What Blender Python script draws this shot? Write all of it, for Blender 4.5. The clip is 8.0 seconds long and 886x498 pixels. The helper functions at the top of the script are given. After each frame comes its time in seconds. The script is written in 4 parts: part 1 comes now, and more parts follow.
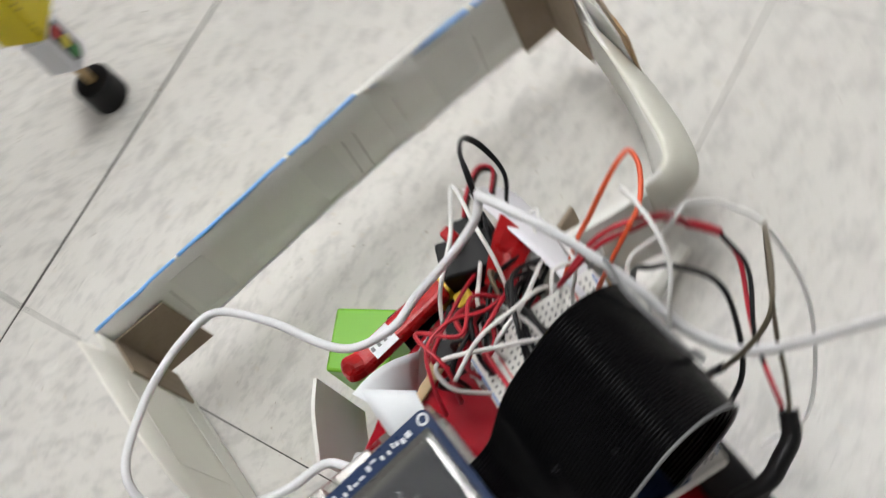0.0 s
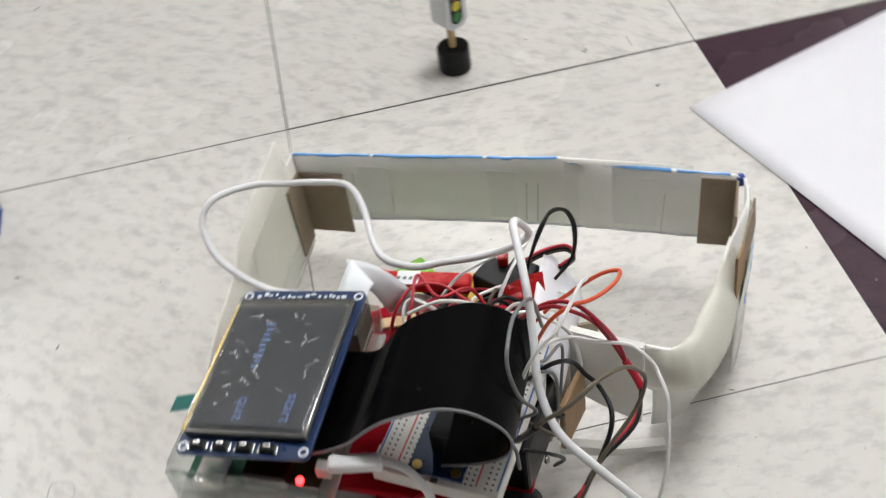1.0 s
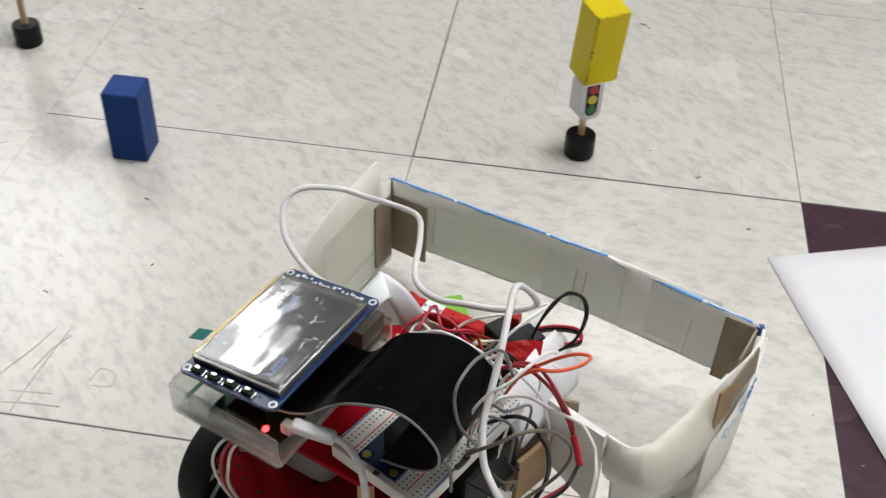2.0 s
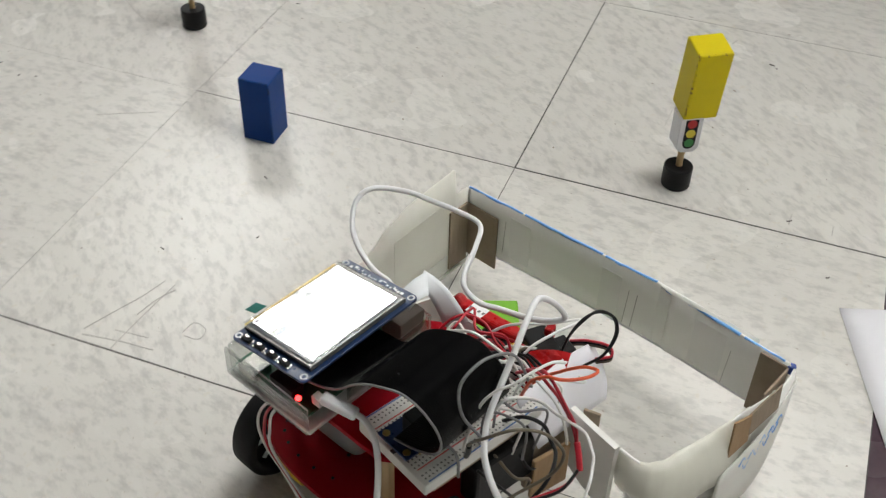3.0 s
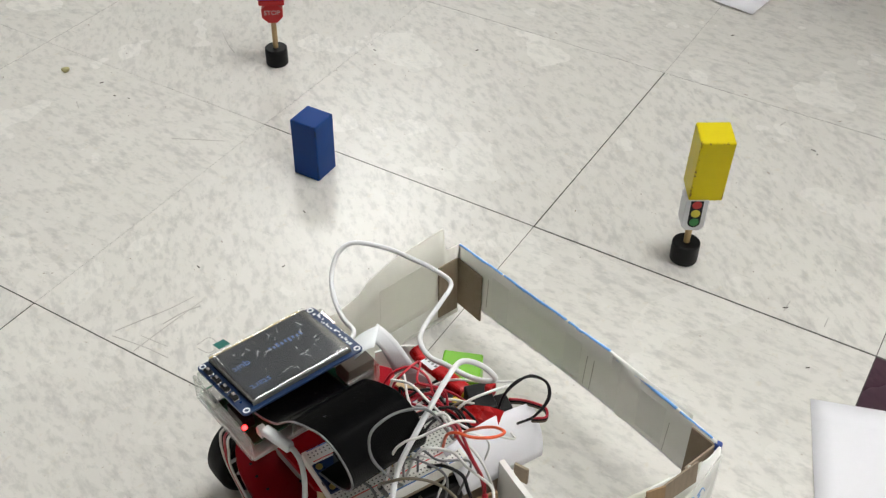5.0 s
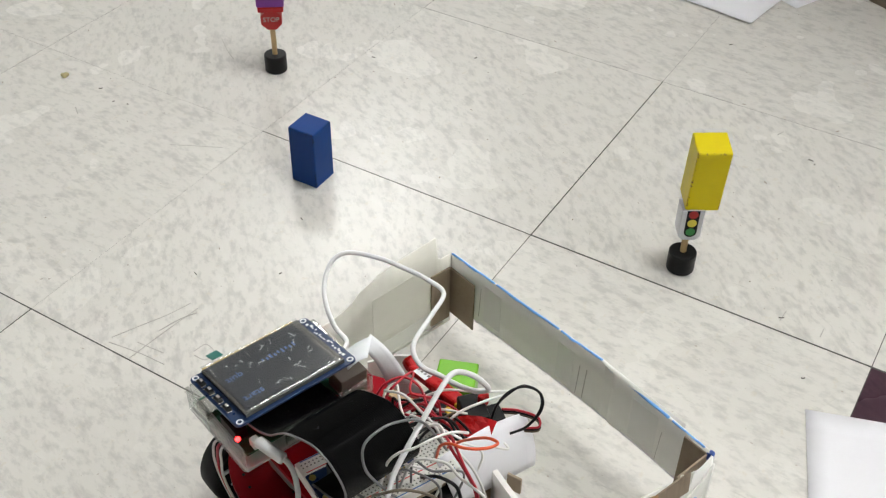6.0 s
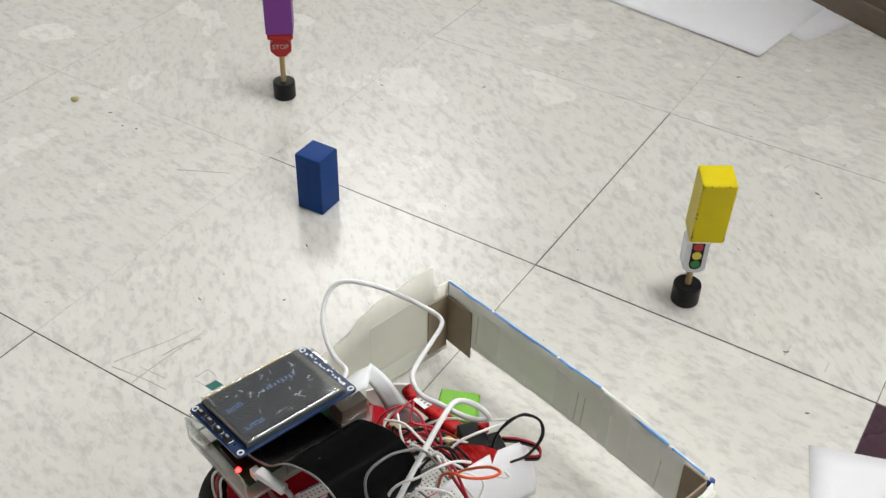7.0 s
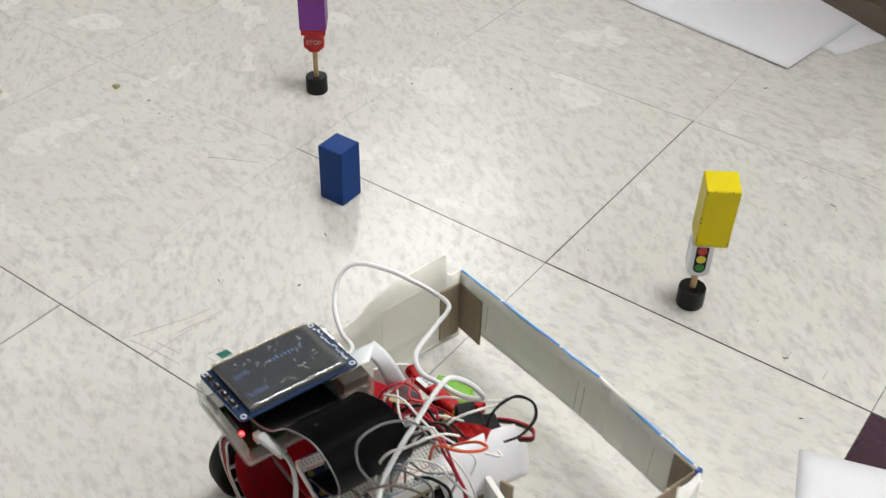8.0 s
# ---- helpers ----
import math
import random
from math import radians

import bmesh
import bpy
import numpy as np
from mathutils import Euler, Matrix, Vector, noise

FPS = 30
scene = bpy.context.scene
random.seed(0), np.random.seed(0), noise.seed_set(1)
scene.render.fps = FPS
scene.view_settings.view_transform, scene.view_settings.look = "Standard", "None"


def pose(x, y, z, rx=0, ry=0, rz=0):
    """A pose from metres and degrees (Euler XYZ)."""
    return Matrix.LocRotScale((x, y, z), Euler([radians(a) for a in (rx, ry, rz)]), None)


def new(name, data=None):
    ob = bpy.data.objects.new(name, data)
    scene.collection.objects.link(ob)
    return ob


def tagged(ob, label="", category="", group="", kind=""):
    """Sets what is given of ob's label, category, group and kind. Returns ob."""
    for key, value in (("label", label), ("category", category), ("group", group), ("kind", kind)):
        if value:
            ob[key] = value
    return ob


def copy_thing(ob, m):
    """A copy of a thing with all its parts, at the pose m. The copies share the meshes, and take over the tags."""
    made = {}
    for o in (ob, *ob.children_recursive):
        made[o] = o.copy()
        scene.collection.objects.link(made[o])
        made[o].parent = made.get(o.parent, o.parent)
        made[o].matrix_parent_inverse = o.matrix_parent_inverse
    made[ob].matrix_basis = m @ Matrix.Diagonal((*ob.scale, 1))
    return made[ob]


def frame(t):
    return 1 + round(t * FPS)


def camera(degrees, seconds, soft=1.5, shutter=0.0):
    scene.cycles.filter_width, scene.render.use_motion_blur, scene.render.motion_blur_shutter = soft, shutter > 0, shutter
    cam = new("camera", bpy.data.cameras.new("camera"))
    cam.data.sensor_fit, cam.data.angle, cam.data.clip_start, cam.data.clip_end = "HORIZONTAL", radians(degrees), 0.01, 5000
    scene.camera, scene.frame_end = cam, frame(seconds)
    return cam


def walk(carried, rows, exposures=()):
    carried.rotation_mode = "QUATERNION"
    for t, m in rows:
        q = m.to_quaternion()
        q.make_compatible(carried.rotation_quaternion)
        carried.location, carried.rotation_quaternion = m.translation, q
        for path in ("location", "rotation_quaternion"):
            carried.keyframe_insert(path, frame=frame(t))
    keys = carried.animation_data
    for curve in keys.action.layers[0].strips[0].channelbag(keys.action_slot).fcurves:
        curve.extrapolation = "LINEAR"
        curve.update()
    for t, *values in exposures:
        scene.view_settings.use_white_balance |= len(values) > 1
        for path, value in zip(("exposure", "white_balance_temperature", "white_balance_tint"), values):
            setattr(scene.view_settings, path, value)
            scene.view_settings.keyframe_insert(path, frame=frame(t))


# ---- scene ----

# ---------------------------------------------------------------- camera
cam = camera(44.17, 8.0, soft=1.25, shutter=0.5)
# seconds, eye (x, y, z), yaw, pitch, roll
PATH = [
    (0, 0.0088, -0.4526, 0.4665, -25.47, -60.32, -38.62),
    (0.5, 0.0269, -0.5408, 0.4774, -12.84, -50.76, -20.22),
    (1, 0.0426, -0.6286, 0.4862, -4.93, -45.45, -9.28),
    (1.5, 0.0721, -0.6690, 0.5019, 2.42, -43.16, -2.28),
    (1.7, 0.0895, -0.6789, 0.5101, 3.38, -41.83, 1.34),
    (2.8, 0.1696, -0.7123, 0.5560, 17.40, -41.28, 0.76),
    (3, 0.1912, -0.7123, 0.5601, 19.59, -41.68, 1.65),
    (3.5, 0.2350, -0.7105, 0.5850, 24.86, -41.26, -0.03),
    (4, 0.2761, -0.7045, 0.6056, 27.75, -42.00, 0.55),
    (4.5, 0.3007, -0.6981, 0.6182, 29.77, -42.40, 0.50),
    (5, 0.3148, -0.6907, 0.6259, 30.65, -40.92, 0.72),
    (6.5, 0.3174, -0.6866, 0.6302, 30.72, -40.51, 1.21),
    (7, 0.3196, -0.6842, 0.6315, 31.38, -39.37, 1.39),
    (7.5, 0.3313, -0.6883, 0.6339, 33.57, -38.48, 0.89),
    (8, 0.3685, -0.6852, 0.6414, 35.26, -39.14, 1.42),
]
walk(cam, [(t, pose(x, y, z, 90 + pitch, 0, yaw) @ pose(0, 0, 0, 0, 0, roll)) for t, x, y, z, yaw, pitch, roll in PATH],
     [(0, -0.03, 6400, 12.5), (0.5, -0.10, 6430, 12.5), (1.0, 0.12, 6380, 12.5), (1.5, 0.13, 6400, 12.5), (2.8, -0.12, 6500, 10.5), (3.5, -0.15, 6530, 10), (4.0, -0.12, 6520, 10), (4.5, 0.04, 6500, 10), (8, 0.10, 6480, 10)])

# ---------------------------------------------------------------- light and exposure
PANEL_LIGHT = 20.4          # glow of the ceiling diffusers
world = bpy.data.worlds.new("world")
scene.world = world
world.use_nodes = True
world.node_tree.nodes["Background"].inputs[0].default_value = (0.9, 0.95, 1.0, 1)
world.node_tree.nodes["Background"].inputs[1].default_value = 0.02

# ---------------------------------------------------------------- materials
T = 0.3048                 # one floor tile


class Mat:
    """A small builder round one node material."""

    def __init__(self, name):
        self.m = bpy.data.materials.new(name)
        self.m.use_nodes = True
        self.n = self.m.node_tree.nodes
        self.l = self.m.node_tree.links
        self.b = self.n["Principled BSDF"]
        self.coord = self.n.new("ShaderNodeTexCoord")

    def noise(self, scale, detail=4.0, rough=0.55, stretch=(1, 1, 1), vec=None, turn=(0, 0, 0)):
        mp = self.n.new("ShaderNodeMapping")
        mp.inputs["Scale"].default_value = stretch
        mp.inputs["Rotation"].default_value = turn
        self.l.new(vec or self.coord.outputs["Object"], mp.inputs["Vector"])
        t = self.n.new("ShaderNodeTexNoise")
        t.inputs["Scale"].default_value, t.inputs["Detail"].default_value = scale, detail
        t.inputs["Roughness"].default_value = rough
        self.l.new(mp.outputs[0], t.inputs["Vector"])
        return t.outputs["Fac"]

    def ramp(self, fac, stops):
        r = self.n.new("ShaderNodeValToRGB")
        while len(r.color_ramp.elements) < len(stops):
            r.color_ramp.elements.new(0.5)
        for e, (p, c) in zip(r.color_ramp.elements, stops):
            e.position = p
            e.color = (*c, 1) if len(c) == 3 else c
        self.l.new(fac, r.inputs[0])
        return r.outputs[0]

    def mix(self, fac, a, b, mode="MIX"):
        x = self.n.new("ShaderNodeMix")
        x.data_type, x.blend_type = "RGBA", mode
        for sock, v in ((x.inputs[0], fac), (x.inputs[6], a), (x.inputs[7], b)):
            if isinstance(v, (int, float)):
                sock.default_value = v
            elif isinstance(v, tuple):
                sock.default_value = (*v, 1)
            else:
                self.l.new(v, sock)
        return x.outputs[2]

    def bump(self, fac, strength, distance=0.001):
        b = self.n.new("ShaderNodeBump")
        b.inputs["Strength"].default_value, b.inputs["Distance"].default_value = strength, distance
        self.l.new(fac, b.inputs["Height"])
        self.l.new(b.outputs[0], self.b.inputs["Normal"])

    def set(self, **kw):
        names = dict(color="Base Color", rough="Roughness", metal="Metallic", trans="Transmission Weight", ior="IOR",
                     spec="Specular IOR Level", coat="Coat Weight", coat_rough="Coat Roughness", alpha="Alpha",
                     emit="Emission Color", glow="Emission Strength", sss="Subsurface Weight")
        for k, v in kw.items():
            s = self.b.inputs[names[k]]
            if isinstance(v, tuple):
                s.default_value = (*v, 1)
            elif isinstance(v, (int, float)):
                s.default_value = v
            else:
                self.l.new(v, s)
        return self


def plain(name, color, rough=0.5, metal=0.0, grain=120.0, vary=0.12, bump=0.08, **kw):
    """A surface of one colour, with two scales of variation and a fine relief."""
    m = Mat(name)
    big, fine = m.noise(grain / 6, 3), m.noise(grain, 5)
    lo, hi = tuple(c * (1 - vary) for c in color), tuple(min(1, c * (1 + vary)) for c in color)
    c = m.mix(big, lo, hi)
    c = m.mix(m.ramp(fine, [(0.35, (0, 0, 0)), (0.7, (1, 1, 1))]), c, tuple(min(1, v * (1 + vary / 2)) for v in color))
    rr = m.ramp(fine, [(0.2, (rough * 0.85,) * 3), (0.8, (min(1, rough * 1.15),) * 3)])
    m.set(color=c, rough=rr, metal=metal, **kw)
    if bump:
        m.bump(fine, bump, 0.0004)
    return m.m


def vinyl(name, base, streak, light):
    """Vinyl composition tile: short soft streaks whose direction turns from tile to tile, scuffs, a waxed gloss."""
    m = Mat(name)
    info = m.n.new("ShaderNodeObjectInfo")
    add = m.n.new("ShaderNodeVectorMath")
    add.operation = "MULTIPLY_ADD"
    m.l.new(info.outputs["Random"], add.inputs[0])
    add.inputs[1].default_value = (7.3, 3.1, 5.7)
    m.l.new(m.coord.outputs["Object"], add.inputs[2])
    turn = m.n.new("ShaderNodeVectorRotate")
    turn.rotation_type = "Z_AXIS"
    angle = m.n.new("ShaderNodeMath")
    angle.operation = "MULTIPLY_ADD"
    angle.inputs[1].default_value = 0.75
    angle.inputs[2].default_value = 0.05
    m.l.new(info.outputs["Random"], angle.inputs[0])
    m.l.new(add.outputs[0], turn.inputs["Vector"])
    m.l.new(angle.outputs[0], turn.inputs["Angle"])
    v = turn.outputs[0]
    s1 = m.noise(54, 4, 0.6, (1.0, 2.0, 1), v, (0, 0, 0.12))
    s2 = m.noise(84, 3, 0.6, (1.0, 2.0, 1), v, (0, 0, -0.35))
    s3 = m.noise(7, 3, 0.5, (1, 1, 1), v)
    s4 = m.noise(46, 4, 0.6, (1.0, 1.8, 1), v, (0, 0, 0.4))
    c = m.mix(m.ramp(s1, [(0.50, (0, 0, 0)), (0.66, (0.80,) * 3)]), base, streak)
    c = m.mix(m.ramp(s2, [(0.53, (0, 0, 0)), (0.66, (0.50,) * 3)]), c, tuple(0.92 * k for k in streak))
    c = m.mix(m.ramp(s4, [(0.50, (0, 0, 0)), (0.70, (0.32,) * 3)]), c, light)
    c = m.mix(m.ramp(s3, [(0.35, (0, 0, 0)), (0.75, (0.30,) * 3)]), c, tuple(0.9 * k for k in base))
    # tan flecks and short dark scratches
    fleck = m.noise(95, 3, 0.6, (1.6, 1, 1), v, (0, 0, 1.1))
    c = m.mix(m.ramp(fleck, [(0.64, (0, 0, 0)), (0.72, (0.40,) * 3)]), c, (0.9 * base[0], 0.84 * base[1], 0.74 * base[2]))
    scuff = m.noise(22, 5, 0.7, (1, 11, 1), m.coord.outputs["Object"], (0, 0, 0.9))
    c = m.mix(m.ramp(scuff, [(0.63, (0, 0, 0)), (0.72, (0.45,) * 3)]), c, tuple(0.5 * k for k in base))
    grit = m.noise(260, 2, 0.5, (1, 1, 1), v)
    c = m.mix(m.ramp(grit, [(0.73, (0, 0, 0)), (0.78, (0.5,) * 3)]), c, (0.45 * base[0], 0.36 * base[1], 0.27 * base[2]))
    rough = m.mix(m.noise(9, 3, 0.5), (0.235,) * 3, (0.30,) * 3)
    m.set(color=c, rough=rough, spec=0.31)
    return m.m


def wood(name, a, b, scale=18.0, stretch=(9, 1, 1), rough=0.55):
    m = Mat(name)
    g = m.noise(scale, 6, 0.6, stretch)
    f = m.noise(scale * 6, 4, 0.6, stretch)
    c = m.mix(m.ramp(g, [(0.3, (0, 0, 0)), (0.7, (1, 1, 1))]), a, b)
    c = m.mix(m.ramp(f, [(0.55, (0, 0, 0)), (0.75, (0.4,) * 3)]), c, tuple(0.7 * k for k in a))
    m.set(color=c, rough=rough)
    m.bump(f, 0.15, 0.0004)
    return m.m


def glassy(name, color, rough=0.06, alpha_mix=0.75, ior=1.45):
    """Clear thin plastic: mostly see-through, with a real surface gloss."""
    m = Mat(name)
    m.set(color=color, rough=rough, trans=1.0, ior=ior)
    tr = m.n.new("ShaderNodeBsdfTransparent")
    tr.inputs[0].default_value = (*color, 1)
    mx = m.n.new("ShaderNodeMixShader")
    mx.inputs[0].default_value = alpha_mix
    out = m.n["Material Output"]
    m.l.new(m.b.outputs[0], mx.inputs[1])
    m.l.new(tr.outputs[0], mx.inputs[2])
    m.l.new(mx.outputs[0], out.inputs[0])
    return m.m


def film(name):
    """Crumpled protective film on the display: glossy, wrinkled, lightly milky."""
    m = Mat(name)
    w = m.noise(85, 4, 0.55, (1, 2.6, 1), None, (0, 0, 0.6))
    w2 = m.noise(16, 2, 0.5)
    wr = m.mix(0.5, w, w2)
    m.set(color=(0.9, 0.92, 0.95), rough=0.09, spec=0.6, trans=0.0)
    m.bump(wr, 0.016, 0.002)
    tr = m.n.new("ShaderNodeBsdfTransparent")
    gl = m.n.new("ShaderNodeBsdfGlossy")
    gl.inputs["Roughness"].default_value = 0.10
    bump = [n for n in m.n if n.type == "BUMP"][0]
    m.l.new(bump.outputs[0], gl.inputs["Normal"])
    mx = m.n.new("ShaderNodeMixShader")
    mx.inputs[0].default_value = 0.16
    m.l.new(tr.outputs[0], mx.inputs[1])
    m.l.new(gl.outputs[0], mx.inputs[2])
    m.l.new(mx.outputs[0], m.n["Material Output"].inputs[0])
    return m.m


def glow(name, color, strength):
    m = Mat(name)
    m.set(color=color, emit=color, glow=strength, rough=0.4)
    return m.m


M = {
    "vinyl": vinyl("vinyl_white", (0.665, 0.642, 0.605), (0.50, 0.485, 0.465), (0.75, 0.73, 0.70)),
    "vinyl_dark": vinyl("vinyl_plum", (0.060, 0.032, 0.045), (0.045, 0.026, 0.036), (0.09, 0.055, 0.068)),
    "grout": plain("tile_joint", (0.075, 0.07, 0.065), 0.8, grain=300),
    "paper": plain("printer_paper", (0.77, 0.76, 0.80), 0.75, grain=260, vary=0.025, bump=0.05),
    "card_white": plain("white_card", (0.82, 0.815, 0.78), 0.5, grain=70, vary=0.06, bump=0.06),
    "card_cream": plain("cream_card", (0.76, 0.74, 0.67), 0.45, grain=45, vary=0.09, bump=0.1),
    "card_lip": plain("white_card_lip", (0.74, 0.73, 0.68), 0.5, grain=60, vary=0.07, bump=0.1),
    "foam": plain("foam_board", (0.74, 0.73, 0.69), 0.6, grain=90, vary=0.06, bump=0.12),
    "tape": plain("masking_tape", (0.64, 0.63, 0.55), 0.42, grain=90, vary=0.06, bump=0.1),
    "navy": plain("navy_print", (0.02, 0.06, 0.28), 0.5, grain=180, vary=0.3),
    "tape_clear": plain("clear_tape", (0.785, 0.782, 0.755), 0.34, grain=70, vary=0.06, bump=0.05),
    "blue_edge": plain("blue_print", (0.16, 0.40, 0.80), 0.5, grain=180, vary=0.3),
    "cardboard": wood("brown_cardboard", (0.27, 0.21, 0.15), (0.33, 0.26, 0.19), 60, (1, 6, 1), 0.8),
    "cardboard_b": wood("amber_cardboard", (0.30, 0.18, 0.08), (0.37, 0.24, 0.12), 60, (1, 6, 1), 0.6),
    "red": plain("red_acrylic", (0.30, 0.006, 0.014), 0.30, grain=90, vary=0.1, bump=0.02, spec=0.04),
    "red_tape": plain("red_tape", (0.40, 0.010, 0.012), 0.28, grain=140, vary=0.25, bump=0.3, spec=0.25),
    "red_wire": plain("red_wire", (0.44, 0.012, 0.028), 0.4, grain=200),
    "orange_wire": plain("orange_wire", (0.72, 0.10, 0.03), 0.4, grain=200),
    "white_wire": plain("white_wire", (0.76, 0.75, 0.73), 0.45, grain=200, vary=0.06),
    "cable": plain("white_cable", (0.72, 0.72, 0.73), 0.42, grain=160, vary=0.05),
    "grey_wire": plain("grey_wire", (0.16, 0.16, 0.165), 0.45, grain=200),
    "olive_wire": plain("brown_wire", (0.11, 0.09, 0.06), 0.45, grain=200),
    "black_wire": plain("black_wire", (0.006, 0.006, 0.0065), 0.42, grain=200, spec=0.3),
    "ribbon": plain("black_ribbon", (0.0032, 0.0032, 0.0037), 0.25, grain=120, vary=0.2, bump=0.04, spec=0.27),
    "rubber": plain("black_rubber", (0.010, 0.010, 0.011), 0.65, grain=160, vary=0.2, bump=0.25, spec=0.3),
    "black": plain("black_plastic", (0.006, 0.006, 0.0065), 0.42, grain=160, vary=0.2, spec=0.2),
    "pcb": plain("blue_circuit_board", (0.004, 0.022, 0.078), 0.3, grain=300, vary=0.2, bump=0.1),
    "pcb_green": plain("green_circuit_board", (0.012, 0.10, 0.055), 0.32, grain=300, vary=0.25, bump=0.1),
    "teal": plain("teal_tab", (0.005, 0.13, 0.11), 0.35, grain=200),
    "silk": plain("white_print", (0.72, 0.74, 0.76), 0.6, grain=300, vary=0.04),
    "worn_white": plain("worn_white_print", (0.50, 0.42, 0.41), 0.5, grain=500, vary=0.3),
    "steel": plain("steel", (0.62, 0.61, 0.58), 0.24, 1.0, grain=200, vary=0.08),
    "brass": plain("brass", (0.62, 0.46, 0.16), 0.3, 1.0, grain=200, vary=0.1),
    "lcd": plain("display_glass", (0.026, 0.033, 0.046), 0.10, grain=60, vary=0.15, bump=0.0),
    "bezel": plain("display_bezel", (0.16, 0.16, 0.15), 0.25, 0.6, grain=120, vary=0.15),
    "lcd_text": glow("display_letters", (0.09, 0.20, 0.52), 0.09),
    "film": film("protective_film"),
    "clear": glassy("clear_acrylic", (0.93, 0.95, 0.94), 0.05, 0.62),
    "frost": plain("frosted_plastic", (0.62, 0.63, 0.60), 0.3, grain=90, vary=0.06, trans=0.35),
    "led": glow("red_led", (1.0, 0.006, 0.006), 40.0),
    "bread": plain("breadboard_plastic", (0.72, 0.71, 0.67), 0.45, grain=140, vary=0.04),
    "hole": plain("breadboard_hole", (0.12, 0.12, 0.115), 0.7, grain=300),
    "red_print": plain("red_print", (0.60, 0.10, 0.10), 0.5, grain=300),
    "blue_print": plain("blue_line", (0.06, 0.16, 0.42), 0.5, grain=300),
    "port": plain("dull_port", (0.13, 0.105, 0.085), 0.6, grain=160, vary=0.15),
    "grey_box": plain("grey_plastic", (0.30, 0.30, 0.31), 0.4, grain=100, vary=0.06),
    "dowel": wood("pine_dowel", (0.52, 0.37, 0.19), (0.62, 0.46, 0.26), 40, (1, 1, 0.15)),
    "stick": wood("toy_stick", (0.44, 0.30, 0.14), (0.54, 0.38, 0.19), 60, (1, 1, 0.12)),
    "yellow_plastic": plain("yellow_plastic", (0.72, 0.50, 0.03), 0.4, grain=120),
    "toy_blue": plain("blue_paint", (0.002, 0.040, 0.20), 0.5, grain=90, vary=0.10, bump=0.12, spec=0.2),
    "toy_yellow": plain("yellow_paint", (0.68, 0.55, 0.002), 0.42, grain=90, vary=0.07, bump=0.12, spec=0.22),
    "toy_green": plain("green_paint", (0.17, 0.44, 0.025), 0.38, grain=90, vary=0.07, bump=0.12),
    "toy_purple": plain("purple_paint", (0.20, 0.050, 0.28), 0.42, grain=90, vary=0.08, bump=0.12, spec=0.25),
    "toy_red": plain("red_paint", (0.50, 0.008, 0.012), 0.36, grain=90, vary=0.08, bump=0.1),
    "toy_black": plain("black_paint", (0.004, 0.004, 0.0045), 0.45, grain=110, vary=0.2, bump=0.15, spec=0.25),
    "toy_white": plain("white_paint", (0.68, 0.69, 0.72), 0.4, grain=110, vary=0.04),
    "lens_red": plain("red_print_dot", (0.42, 0.012, 0.012), 0.4),
    "lens_yellow": plain("yellow_print_dot", (0.62, 0.52, 0.04), 0.4),
    "lens_green": plain("green_print_dot", (0.02, 0.18, 0.035), 0.4),
    "unseen_wall": plain("unseen_wall", (0.30, 0.29, 0.27), 0.7, grain=60, vary=0.03),
    "ceiling": plain("ceiling_tile", (0.55, 0.55, 0.54), 0.9, grain=120, vary=0.05, bump=0.3),
    "diffuser": glow("lamp_diffuser", (0.99, 1.0, 0.975), PANEL_LIGHT),
    "lamp_frame": plain("lamp_frame", (0.8, 0.8, 0.8), 0.4),
    "laminate": wood("brown_laminate", (0.17, 0.13, 0.095), (0.20, 0.155, 0.115), 20, (1, 1, 8), 0.45),
    "vinyl_base": plain("vinyl_base", (0.16, 0.13, 0.10), 0.5, grain=60),
    "crumb": plain("crumb", (0.40, 0.37, 0.18), 0.7, grain=400, vary=0.3),
    "scuff": plain("scuff", (0.43, 0.41, 0.385), 0.7, grain=400, vary=0.3),
    "dirt": plain("brown_dirt", (0.22, 0.18, 0.14), 0.8, grain=60, vary=0.5),
    "lint": plain("lint", (0.12, 0.11, 0.10), 0.8, grain=400, vary=0.3),
}

def worn(name, paint, bare, spec=0.22):
    """Paint rubbed thin on an edge: broken patches of darker bare stuff."""
    m = Mat(name)
    f = m.ramp(m.mix(0.45, m.noise(330, 4, 0.65), m.noise(60, 2, 0.5)), [(0.53, (0, 0, 0)), (0.60, (1, 1, 1))])
    m.set(color=m.mix(f, paint, bare), rough=0.5, spec=spec)
    m.bump(f, 0.2, 0.0003)
    return m.m


for key, paint, bare in (("toy_blue", (0.002, 0.040, 0.20), (0.008, 0.030, 0.09)), ("toy_yellow", (0.68, 0.55, 0.002), (0.22, 0.13, 0.03)), ("toy_green", (0.17, 0.44, 0.025), (0.13, 0.28, 0.03)),
                         ("toy_purple", (0.20, 0.050, 0.28), (0.15, 0.05, 0.16)), ("toy_red", (0.50, 0.008, 0.012), (0.30, 0.02, 0.02))):
    M[key + "_worn"] = worn(key + "_worn", paint, bare)

# ---------------------------------------------------------------- mesh helpers


def link(name, bm, mat, parent=None, label="", smooth=False):
    me = bpy.data.meshes.new(name)
    bm.normal_update()
    bm.to_mesh(me)
    bm.free()
    for m in (mat if isinstance(mat, (list, tuple)) else [mat]):
        me.materials.append(m)
    if smooth:
        for p in me.polygons:
            p.use_smooth = True
    ob = new(name, me)
    if parent:
        ob.parent = parent
    if label:
        tagged(ob, label)
    return ob


def part(name, bm, mat, parent, label="", smooth=False):
    """One mesh object under a thing or under a part."""
    return link(name, bm, mat, parent, label, smooth)


